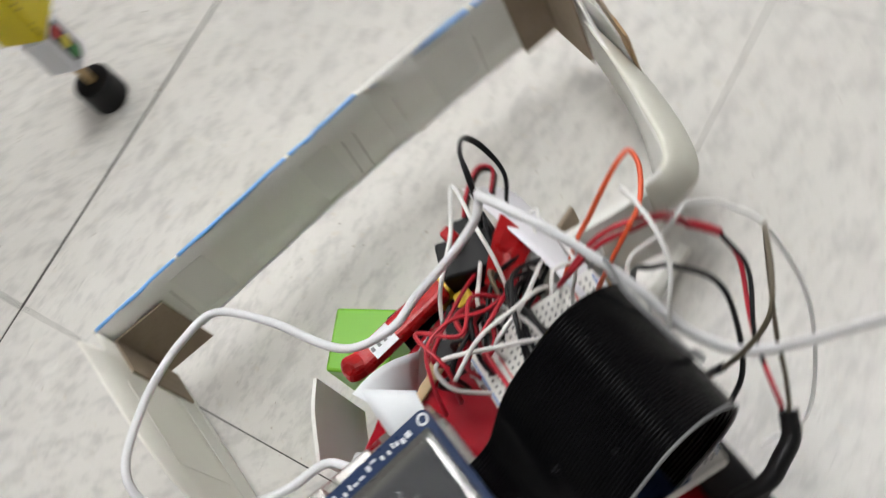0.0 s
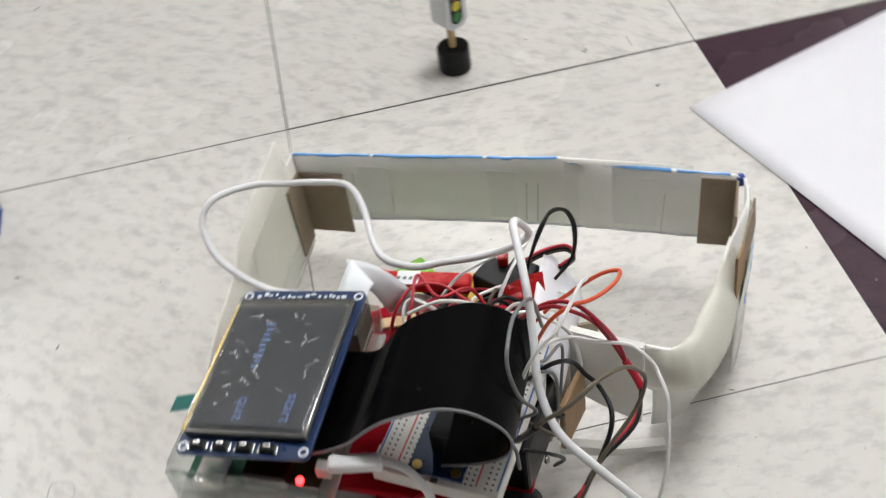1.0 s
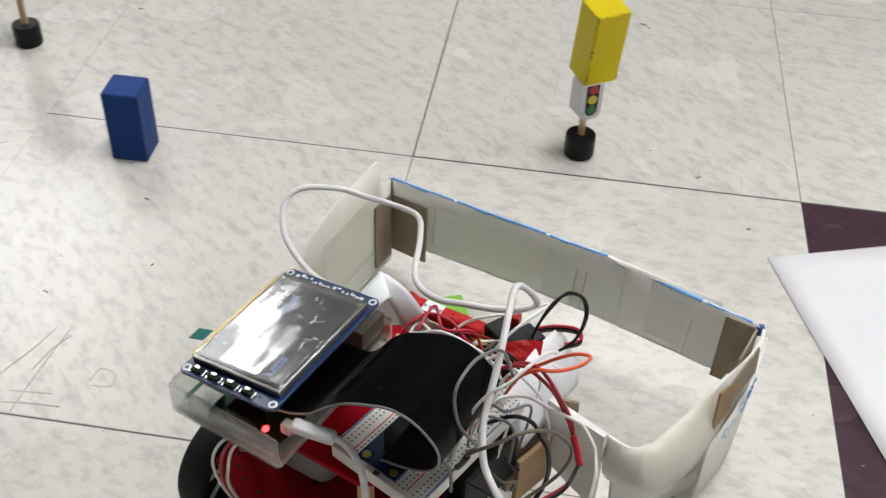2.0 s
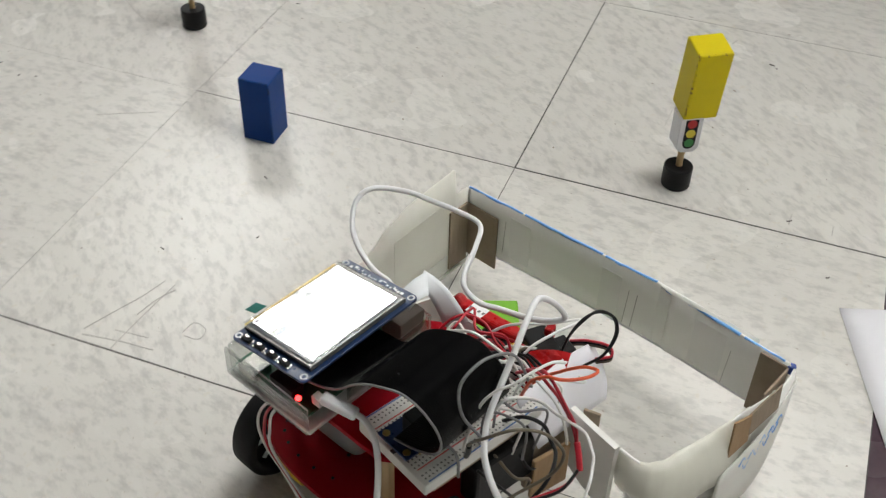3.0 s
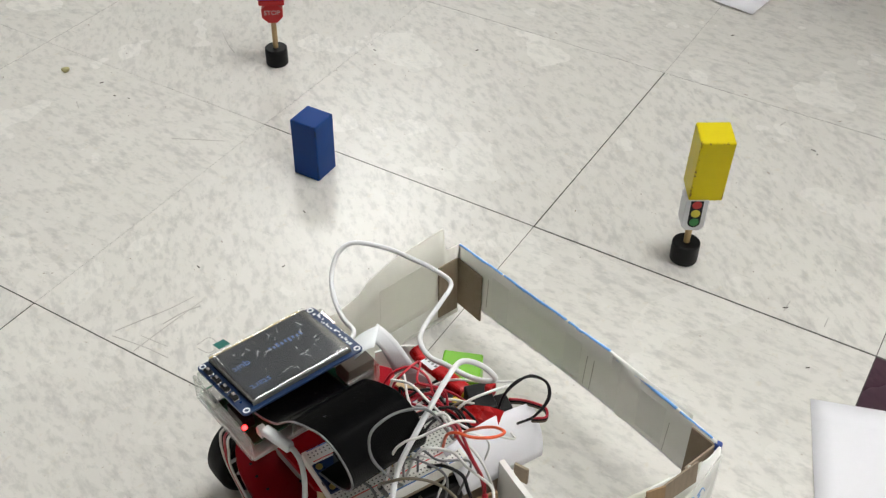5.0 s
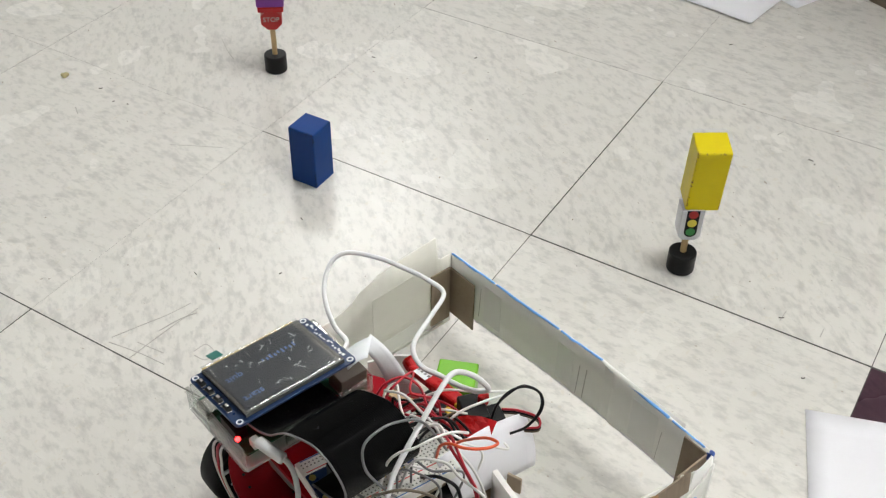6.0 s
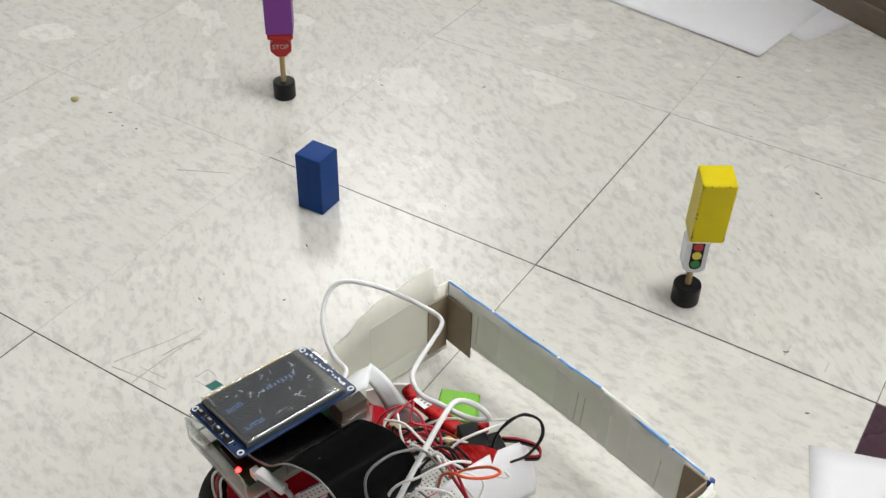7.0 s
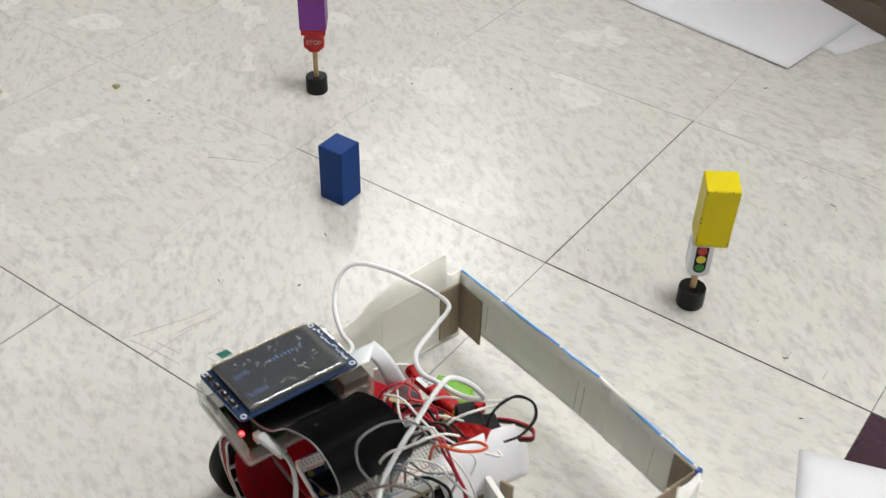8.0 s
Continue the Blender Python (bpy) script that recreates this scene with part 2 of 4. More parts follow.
def empty(name, x=0, y=0, z=0, rz=0):
    ob = new(name)
    ob.empty_display_size = 0.01
    ob.matrix_basis = pose(x, y, z, 0, 0, rz)
    return ob


def box(sx, sy, sz, m=None, bevel=0.0, seg=2, bm=None):
    """A box centred on m, with rounded edges."""
    b = bmesh.new()
    bmesh.ops.create_cube(b, size=1.0, matrix=Matrix.Diagonal((sx, sy, sz, 1)))
    if bevel:
        bmesh.ops.bevel(b, geom=b.edges[:], offset=bevel, segments=seg, affect="EDGES", profile=0.5)
    if m is not None:
        b.transform(m)
    if bm is None:
        return b
    tmp = bpy.data.meshes.new("tmp")
    b.to_mesh(tmp)
    b.free()
    bm.from_mesh(tmp)
    bpy.data.meshes.remove(tmp)
    return bm


def cyl(r, h, m=None, seg=32, bevel=0.0, r2=None, bm=None):
    """A cylinder or cone that stands on m's origin."""
    b = bmesh.new()
    bmesh.ops.create_cone(b, cap_ends=True, segments=seg, radius1=r, radius2=r if r2 is None else r2, depth=h,
                          matrix=Matrix.Translation((0, 0, h / 2)))
    if bevel:
        rim = [e for e in b.edges if abs(e.verts[0].co.z - e.verts[1].co.z) < 1e-6]
        bmesh.ops.bevel(b, geom=rim, offset=bevel, segments=2, affect="EDGES", profile=0.5)
    if m is not None:
        b.transform(m)
    if bm is None:
        return b
    tmp = bpy.data.meshes.new("tmp")
    b.to_mesh(tmp)
    b.free()
    bm.from_mesh(tmp)
    bpy.data.meshes.remove(tmp)
    return bm


def spline(pts, n=8):
    """Catmull-Rom through the points."""
    p = [Vector(q) for q in pts]
    p = [2 * p[0] - p[1]] + p + [2 * p[-1] - p[-2]]
    out = []
    for i in range(1, len(p) - 2):
        for k in range(n):
            t = k / n
            a, b, c, d = p[i - 1], p[i], p[i + 1], p[i + 2]
            out.append(0.5 * (2 * b + (c - a) * t + (2 * a - 5 * b + 4 * c - d) * t * t + (3 * b - a - 3 * c + d) * t ** 3))
    out.append(p[-2])
    return out


def tube(pts, r, n=8, sides=8, bm=None):
    """A round wire along a smooth path."""
    path = spline(pts, n)
    bm = bm or bmesh.new()
    rings, up = [], Vector((0.3, 0.2, 1)).normalized()
    for i, q in enumerate(path):
        d = (path[min(i + 1, len(path) - 1)] - path[max(i - 1, 0)]).normalized()
        side = d.cross(up)
        if side.length < 0.05:
            side = d.cross(Vector((1, 0, 0)))
        side.normalize()
        up = side.cross(d).normalized()
        rings.append([bm.verts.new(q + r * (math.cos(a) * side + math.sin(a) * up)) for a in (2 * math.pi * k / sides for k in range(sides))])
    for a, b in zip(rings, rings[1:]):
        for k in range(sides):
            bm.faces.new((a[k], a[(k + 1) % sides], b[(k + 1) % sides], b[k]))
    bm.faces.new(rings[0][::-1])
    bm.faces.new(rings[-1])
    return bm


def sheet(rows, thick, jitter=0.0):
    """A thin curved sheet from rows of points, with thickness."""
    bm = bmesh.new()
    grid = [[bm.verts.new(Vector(q) + Vector([random.uniform(-jitter, jitter) for _ in range(3)])) for q in row] for row in rows]
    for a, b in zip(grid, grid[1:]):
        for k in range(len(a) - 1):
            bm.faces.new((a[k], a[k + 1], b[k + 1], b[k]))
    bm.normal_update()
    bmesh.ops.solidify(bm, geom=bm.faces[:], thickness=thick)
    return bm


def wall_strip(path, thick, n=6):
    """An upright card wall along a path of (x, y, bottom, top)."""
    lo = spline([(x, y, b) for x, y, b, t in path], n)
    hi = spline([(x, y, t) for x, y, b, t in path], n)
    rows = []
    for f in (0, 0.33, 0.67, 1):
        rows.append([a.lerp(b, f) for a, b in zip(lo, hi)])
    return sheet(rows, thick)


def outline(points, h, bevel=0.0, seg=2):
    """A flat plate with this outline, from z = 0 up to h."""
    bm = bmesh.new()
    f = bm.faces.new([bm.verts.new((x, y, 0)) for x, y in points])
    ex = bmesh.ops.extrude_face_region(bm, geom=[f])
    bmesh.ops.translate(bm, verts=[v for v in ex["geom"] if isinstance(v, bmesh.types.BMVert)], vec=(0, 0, h))
    bmesh.ops.recalc_face_normals(bm, faces=bm.faces[:])
    if bevel:
        edges = [e for e in bm.edges if abs(e.verts[0].co.z - e.verts[1].co.z) < 1e-6]
        bmesh.ops.bevel(bm, geom=edges, offset=bevel, segments=seg, affect="EDGES", profile=0.5)
    return bm


def letters(text, size, depth=0.0003):
    """A bmesh of raised letters in the built-in font, in the plane z = 0, centred."""
    cu = bpy.data.curves.new("letters", "FONT")
    cu.body, cu.size, cu.extrude, cu.align_x, cu.align_y = text, size, depth / 2, "CENTER", "CENTER"
    ob = bpy.data.objects.new("letters", cu)
    scene.collection.objects.link(ob)
    bpy.context.view_layer.update()
    me = bpy.data.meshes.new_from_object(ob)
    bm = bmesh.new()
    bm.from_mesh(me)
    bpy.data.objects.remove(ob)
    bpy.data.curves.remove(cu)
    bpy.data.meshes.remove(me)
    return bm


# ---------------------------------------------------------------- the room
def make_room():
    def slab(name, sx, sy, sz, x, y, z, mat, label):
        ob = link(name, box(sx, sy, sz, Matrix.Translation((x, y, z))), M[mat])
        return tagged(ob, label, "wall" if "wall" in name else name, kind="structure")
    x0, x1, y0, y1, h = -4.2, 5.4, -3.2, 4.6, 2.7
    cx, cy = (x0 + x1) / 2, (y0 + y1) / 2
    # unseen walls added to close the room; their dark tone limits fill light
    slab("wall_north", x1 - x0 + 0.4, 0.2, h, cx, y1 + 0.1, h / 2, "unseen_wall", "unseen room wall, toned dark to limit fill light")
    slab("wall_south", x1 - x0 + 0.4, 0.2, h, cx, y0 - 0.1, h / 2, "unseen_wall", "unseen room wall, toned dark to limit fill light")
    slab("wall_west", 0.2, y1 - y0, h, x0 - 0.1, cy, h / 2, "unseen_wall", "unseen room wall, toned dark to limit fill light")
    slab("wall_east", 0.2, y1 - y0, h, x1 + 0.1, cy, h / 2, "unseen_wall", "unseen room wall, toned dark to limit fill light")
    slab("ceiling", x1 - x0 + 0.4, y1 - y0 + 0.4, 0.1, cx, cy, h + 0.05, "ceiling", "white suspended ceiling with lamp panels")


def make_ceiling_light():
    e = tagged(empty("ceiling_light"), "white recessed ceiling light panel, lit", "ceiling light", "ceiling lights")
    part("diffuser", box(0.58, 1.18, 0.012, Matrix.Translation((0, 0, -0.012)), 0.002), M["diffuser"], e, "glowing white diffuser")
    bm = bmesh.new()
    for sx, sy, x, y in ((0.64, 0.03, 0, 0.605), (0.64, 0.03, 0, -0.605), (0.03, 1.18, 0.305, 0), (0.03, 1.18, -0.305, 0)):
        box(sx, sy, 0.02, Matrix.Translation((x, y, -0.010)), 0.002, bm=bm)
    part("frame", bm, M["lamp_frame"], e)
    return e


def room_lights():
    first = make_ceiling_light()
    spots = [(-2.05, 2.6), (0.5, 2.6), (3.05, 2.6), (0.5, 0.2), (3.05, 0.2)]
    first.matrix_basis = pose(*spots[0], 2.7)
    for x, y in spots[1:]:
        copy_thing(first, pose(x, y, 2.7))


def make_cabinet():
    """Brown laminate cabinet whose foot shows beyond the loose paper."""
    e = tagged(empty("cabinet", 0.17, 0.592, 0, -24.5), "brown laminate cabinet with a dark vinyl base", "cabinet")
    part("body", box(1.2, 0.45, 0.72, Matrix.Translation((-0.1, 0.235, 0.38)), 0.004), M["laminate"], e)
    part("base", box(1.2, 0.44, 0.03, Matrix.Translation((-0.1, 0.225, 0.015)), 0.002), M["laminate"], e, "dark vinyl base")
    part("top", box(1.24, 0.49, 0.03, Matrix.Translation((-0.1, 0.235, 0.755)), 0.006), M["laminate"], e)


# ---------------------------------------------------------------- loose papers
def make_paper(w, d, x, y, rz, lift, label, curl=0.0):
    """A printer sheet whose corner lies at x, y and which runs along its own x and -y or +y."""
    n = 14
    rows = []
    for j in range(n + 1):
        row = []
        for i in range(n + 1):
            u, v = i / n, j / n
            z = lift + curl * (0.006 * max(0, u - 0.5) ** 2 * 4 + 0.004 * math.sin(3.1 * v + 1.0) ** 2 * (1 - u)) + 0.0006 * noise.noise((u * 3, v * 3, rz))
            row.append((u * w, v * d, max(lift, z)))
        rows.append(row)
    bm = sheet(rows, 0.00025)
    ob = link("paper_sheet", bm, M["paper"], smooth=True)
    ob.matrix_basis = pose(x, y, 0, 0, 0, rz)
    return tagged(ob, label, "paper", "loose papers on the floor")


# ---------------------------------------------------------------- toys
def make_block(x, y, z, rz, mat, label, sx=0.0285, sy=0.0285, sz=0.0605, lean=(0, 0)):
    """A painted block whose rounded edges are rubbed."""
    bm = box(sx, sy, sz, Matrix.Translation((0, 0, sz / 2)), 0.0014, 3)
    bm.normal_update()
    for f in bm.faces:
        f.material_index = 0 if max(abs(c) for c in f.normal) > 0.999 else 1
    ob = link("toy_block", bm, [M[mat], M[mat + "_worn"]])
    ob.matrix_basis = pose(x, y, z, *lean) @ pose(0, 0, 0, 0, 0, rz)
    return tagged(ob, label, "toy block", "wooden blocks")


def make_traffic_light():
    e = tagged(empty("toy_traffic_light", 0.1305, 0.030, 0, 31), "white toy traffic light on a stick in a black base", "toy")
    part("base", cyl(0.0120, 0.0195, None, 40, 0.0012), M["toy_black"], e, "round black wooden base")
    part("pole", cyl(0.0028, 0.026, Matrix.Translation((0, 0, 0.0185)), 16), M["stick"], e, "bare wooden stick")
    w, t, c = 0.0095, 0.0095, 0.004
    pts = [(-w + c, 0.0385), (w - c, 0.0385), (w, 0.0385 + c), (w, 0.0700), (-w, 0.0700), (-w, 0.0385 + c)]
    bm = outline(pts, 2 * t * 0.9, 0.0006)
    bm.transform(Matrix.Translation((0, t * 0.9, 0)) @ Matrix.Rotation(radians(90), 4, "X"))
    h = part("housing", bm, M["toy_white"], e, "white wooden housing")
    for side, name in ((-1, "signal_panel"),):
        q = [(0.0052 * math.cos(a) , (0.0425 + 0.0052) + 0.0052 * math.sin(a)) for a in np.linspace(math.pi, 2 * math.pi, 12)] + [(0.0052, 0.0699), (-0.0052, 0.0699)]
        b2 = outline(q, 0.0006)
        b2.transform(Matrix.Translation((0, -t * 0.9 - 0.0001, 0)) @ Matrix.Rotation(radians(90), 4, "X"))
        p = part(name, b2, M["toy_black"], h, "black signal panel")
        for k, (col, lab) in enumerate((("lens_green", "green dot"), ("lens_yellow", "yellow dot"), ("lens_red", "red dot"))):
            part("signal_dot", cyl(0.0039, 0.0004, Matrix.Translation((0, -t * 0.9 - 0.0007, 0.0482 + 0.0090 * k)) @ Matrix.Rotation(radians(90), 4, "X"), 24), M[col], h, lab)
    return e


def make_stop_sign():
    e = tagged(empty("toy_stop_sign", -0.366, 0.1005, 0, 36), "red toy stop sign on a stick in a black base", "toy")
    part("base", cyl(0.0120, 0.0195, None, 40, 0.0012), M["toy_black"], e, "round black wooden base")
    part("pole", cyl(0.0028, 0.034, Matrix.Translation((0, 0, 0.0185)), 16), M["stick"], e, "bare wooden stick")
    r = 0.0118
    pts = [(r * math.cos(a), 0.0625 + r * math.sin(a)) for a in (math.pi / 8 + k * math.pi / 4 for k in range(8))]
    bm = outline(pts, 0.012, 0.0005)
    bm.transform(Matrix.Translation((0, 0.006, 0)) @ Matrix.Rotation(radians(90), 4, "X"))
    plate = part("sign_plate", bm, M["toy_red"], e, "red octagonal plate")
    w = letters("STOP", 0.0072, 0.0004)
    w.transform(Matrix.Translation((0, -0.0063, 0.0635)) @ Matrix.Rotation(radians(90), 4, "X"))
    part("lettering", w, M["worn_white"], plate, "worn pale lettering")
    return e


# ---------------------------------------------------------------- floor
FAINT, FINE, DARK, OPEN = 0.0003, 0.0007, 0.0013, 0.0019


def joint_x(i, j):
    """Width of the joint along x = i tiles beside the tile row j (rows count from y = 0)."""
    table = {(0, 0): DARK, (0, -1): FINE, (-1, -2): DARK, (-1, -1): FAINT, (-1, 0): FAINT, (-2, 0): FINE, (-2, -1): FINE, (1, 0): FINE}
    return table.get((i, j), FAINT if (i * 3 + j) % 2 else FINE)


def joint_y(j, i):
    """Width of the joint along y = j tiles beside the tile column i."""
    table = {(0, 0): OPEN, (0, -1): DARK, (0, -2): FAINT, (-1, -1): DARK, (-1, -2): DARK, (-1, 0): FINE, (1, 0): FINE, (1, -1): FINE, (0, 1): OPEN}
    return table.get((j, i), FAINT if (i + j * 3) % 2 else FINE)


def make_floor():
    f = tagged(link("floor", box(10.0, 8.2, 0.1, Matrix.Translation((0.6, 0.7, -0.05032))), M["grout"]),
               "white streaked vinyl tile floor with plum accent tile", "floor", kind="structure")
    near = range(-6, 7)
    for i in near:
        for j in range(-5, 8):
            a, b = i * T + joint_x(i, j) / 2, (i + 1) * T - joint_x(i + 1, j) / 2
            c, d = j * T + joint_y(j, i) / 2, (j + 1) * T - joint_y(j + 1, i) / 2
            bm = bmesh.new()
            e, top = 0.0001, random.uniform(-0.00006, 0.0)
            lo = [bm.verts.new((x, y, -0.00032)) for x, y in ((a, c), (b, c), (b, d), (a, d))]
            mid = [bm.verts.new((x, y, top - e)) for x, y in ((a, c), (b, c), (b, d), (a, d))]
            hi = [bm.verts.new((x, y, top)) for x, y in ((a + e, c + e), (b - e, c + e), (b - e, d - e), (a + e, d - e))]
            for p, q in ((lo, mid), (mid, hi)):
                for k in range(4):
                    bm.faces.new((p[k], p[(k + 1) % 4], q[(k + 1) % 4], q[k]))
            bm.faces.new(hi)
            part("tile", bm, M["vinyl_dark" if (i, j) == (1, -1) else "vinyl"], f, "plum vinyl accent tile" if (i, j) == (1, -1) else "")
    # the far tiles, too small to pick apart
    bm = bmesh.new()
    for i in range(-14, 18):
        for j in range(-11, 15):
            if i in near and -5 <= j < 8:
                continue
            x, y, g = (i + 0.5) * T, (j + 0.5) * T, T / 2 - 0.0004
            if not (-4.2 < x < 5.4 and -3.2 < y < 4.6):
                continue
            bm.faces.new([bm.verts.new((x + u * g, y + v * g, -0.0001)) for u, v in ((-1, -1), (1, -1), (1, 1), (-1, 1))])
    tagged(part("far_tiles", bm, M["vinyl"], f), kind="stuff")


SPECKS = [(-0.219, -0.200), (-0.187, -0.092), (-0.291, 0.178), (-0.195, 0.238), (0.035, 0.420), (0.262, -0.041), (0.226, 0.016), (0.185, 0.243), (0.180, 0.248),
          (-0.498, -0.030), (-0.469, -0.041), (-0.453, -0.037), (-0.158, -0.161)]
HAIRS = [([(-0.367, -0.068), (-0.346, -0.057), (-0.320, -0.044)], 0.00035), ([(-0.458, 0.119), (-0.437, 0.103), (-0.419, 0.092)], 0.0004), ([(-0.494, -0.070), (-0.484, -0.077)], 0.0006),
         ([(-0.197, -0.303), (-0.194, -0.271), (-0.189, -0.231)], 0.00022), ([(-0.225, -0.294), (-0.213, -0.268), (-0.205, -0.251), (-0.198, -0.230)], 0.00022), ([(-0.198, -0.268), (-0.193, -0.249), (-0.186, -0.236)], 0.00028),
         ([(-0.223, -0.299), (-0.193, -0.295), (-0.169, -0.294)], 0.00022), ([(-0.204, -0.287), (-0.178, -0.285)], 0.0002), ([(-0.159, -0.271), (-0.156, -0.260), (-0.145, -0.263), (-0.145, -0.273), (-0.156, -0.274)], 0.0002),
         ([(0.105, 0.110), (0.106, 0.128), (0.107, 0.149)], 0.00028), ([(0.227, 0.026), (0.226, 0.012)], 0.0004), ([(0.260, 0.022), (0.260, 0.011)], 0.0004), ([(0.138, 0.273), (0.141, 0.282)], 0.0004)]


def make_debris():
    """Crumbs, lint and hairs on the floor."""
    rnd = random.Random(11)
    for x, y, r, mat, lab in ((-0.547, -0.033, 0.0042, "crumb", "small yellow-green crumb on the floor"), (-0.640, -0.120, 0.0030, "crumb", "small yellow-green crumb on the floor")):
        bm = bmesh.new()
        bmesh.ops.create_icosphere(bm, subdivisions=2, radius=r)
        for v in bm.verts:
            v.co *= 1 + 0.5 * noise.noise(v.co * 400)
            v.co.z = v.co.z * 0.55 + r * 0.45
        ob = link("crumb", bm, M[mat], smooth=True)
        ob.location = (x, y, 0)
        tagged(ob, lab, "crumb", "crumbs")
    for x, y in SPECKS:
        bm = bmesh.new()
        a, n = rnd.uniform(0, 6.28), rnd.uniform(0.0010, 0.0026)
        q = [Vector((n * u * math.cos(a), n * u * math.sin(a), 0.0004)) for u in (-1, 0, 1)]
        q[1] += Vector((0.0004, -0.0003, 0.0002))
        tube(q, 0.0005, 3, 6, bm=bm)
        ob = link("lint_speck", bm, M["lint"])
        ob.location = (x, y, 0)
        tagged(ob, "tiny dark speck of lint on the floor", "lint", "lint specks")
    # fine dirt strewn over the tiles
    bm = bmesh.new()
    for k in range(170):
        x, y, r, a = rnd.uniform(-0.75, 0.42), rnd.uniform(-0.42, 0.62), rnd.uniform(0.00025, 0.0008), rnd.uniform(0, 6.28)
        long = rnd.choice((1.0, 1.2, 1.8, 3.5))
        ring = [Vector((r * long * math.cos(t), r * math.sin(t), 0)) for t in (j * math.pi / 3 for j in range(6))]
        ring = [Vector((x + q.x * math.cos(a) - q.y * math.sin(a), y + q.x * math.sin(a) + q.y * math.cos(a), 0.0001)) for q in ring]
        base_ring = [bm.verts.new(q) for q in ring]
        top = bm.verts.new((x, y, 0.0001 + 0.5 * r))
        for j in range(6):
            bm.faces.new((base_ring[j], base_ring[(j + 1) % 6], top))
    tagged(link("floor_dirt", bm, M["dirt"]), "fine brown dirt specks strewn over the floor", "dirt", kind="stuff")
    for pts, r in HAIRS:
        ob = link("scuff_mark", tube([(x, y, 0.0001) for x, y in pts], r * (1.7 if r < 0.0003 else 1.1), 5, 6), M["scuff"])
        tagged(ob, "thin dark scuff line on the floor", "scuff", "scuff lines")


# ---------------------------------------------------------------- the robot, in its own space: x right, y ahead
def make_robot():
    e = tagged(empty("robot_car", 0.05, -0.30, 0, -19.5),
               "red two-deck wheeled robot with tangled wires and white card bumper", "robot")

    # decks
    rim = [(-0.002 + 0.074 * math.copysign(abs(math.cos(a)) ** 0.8, math.cos(a)), -0.045 + 0.060 * math.copysign(abs(math.sin(a)) ** 0.8, math.sin(a)))
           for a in np.linspace(0, 2 * math.pi, 56, endpoint=False)]
    bm = outline(rim, 0.004, 0.0005)
    bm.transform(Matrix.Translation((0, 0, 0.0545)))
    low = part("lower_deck", bm, M["red"], e, "glossy red acrylic plate")
    bm = outline([(-0.056, -0.0855), (0.030, -0.0860), (0.0375, -0.081), (0.060, -0.02), (0.055, 0.015), (0.035, 0.024), (0.000, 0.018), (-0.022, 0.004), (-0.058, -0.015), (-0.064, -0.05)], 0.004, 0.0005)
    bm.transform(Matrix.Translation((0, 0, 0.0945)))
    up = part("upper_deck", bm, M["red"], e, "glossy red acrylic plate")
    for x, y in ((0.031, -0.0805), (-0.050, -0.076), (0.045, 0.005), (-0.045, -0.025)):
        p = part("standoff", cyl(0.0042, 0.0365, Matrix.Translation((x, y, 0.0583)), 6), M["dowel"], e, "pale wooden standoff")
        part("screw", cyl(0.0028, 0.002, Matrix.Translation((x, y, 0.0983)), 16, 0.0008), M["steel"], p)
    hb = bmesh.new()
    for k in range(16):
        a = 0.35 * k
        cyl(0.0010, 0.0004, Matrix.Translation((-0.02 + (0.015 + 0.0016 * k) * math.cos(a), -0.075 + 0.02 * math.sin(a), 0.0584)), 10, bm=hb)
    part("deck_holes", hb, M["black"], low, "small dark mounting holes")
    bm = box(0.042, 0.030, 0.0345, Matrix.Translation((-0.016, -0.063, 0.0757)), 0.010, 4)
    part("battery_pack", bm, M["grey_box"], e, "rounded grey plastic battery pack", True)

    # wheels and gear motors
    for sx in (-1, 1):
        wx = 0.066 * sx - 0.001
        m = Matrix.Translation((wx, -0.0735, 0.0327))
        mot = part("gear_motor", box(0.022, 0.064, 0.020, Matrix.Translation((wx - 0.030 * sx, -0.062, 0.036)), 0.002), M["yellow_plastic"], e, "yellow gear motor")
        part("motor_can", cyl(0.009, 0.02, Matrix.Translation((wx - 0.030 * sx, -0.030, 0.036)) @ Matrix.Rotation(radians(-90), 4, "X"), 20), M["steel"], mot)
        hub = part("wheel", cyl(0.0045, 0.022, Matrix.Translation((-0.011, 0, 0)) @ Matrix.Rotation(radians(90), 4, "Y"), 20), M["silk"], e, "black tyre on a white spoked rim")
        hub.matrix_basis = m
        bm = bmesh.new()
        prof = [(0.0265, -0.0085), (0.0308, -0.009), (0.0325, -0.007), (0.0327, 0.0), (0.0325, 0.007), (0.0308, 0.009), (0.0265, 0.0085)]
        rings = [[bm.verts.new((h, r * math.cos(a), r * math.sin(a))) for r, h in prof] for a in np.linspace(0, 2 * math.pi, 48, endpoint=False)]
        for k in range(48):
            a, b = rings[k], rings[(k + 1) % 48]
            for i in range(len(prof)):
                bm.faces.new((a[i], a[(i + 1) % len(prof)], b[(i + 1) % len(prof)], b[i]))
        bmesh.ops.recalc_face_normals(bm, faces=bm.faces[:])
        part("tyre", bm, M["rubber"], hub, "black rubber tyre", True)
        bm = cyl(0.0267, 0.003, Matrix.Translation((-0.0015, 0, 0)) @ Matrix.Rotation(radians(90), 4, "Y"), 40)
        part("rim", bm, M["black"], hub)
        bm = bmesh.new()
        for k in range(8):
            box(0.0012, 0.0035, 0.013, Matrix.Rotation(radians(45 * k), 4, "X") @ Matrix.Translation((0.002, 0, 0.0165)), 0.0005, bm=bm)
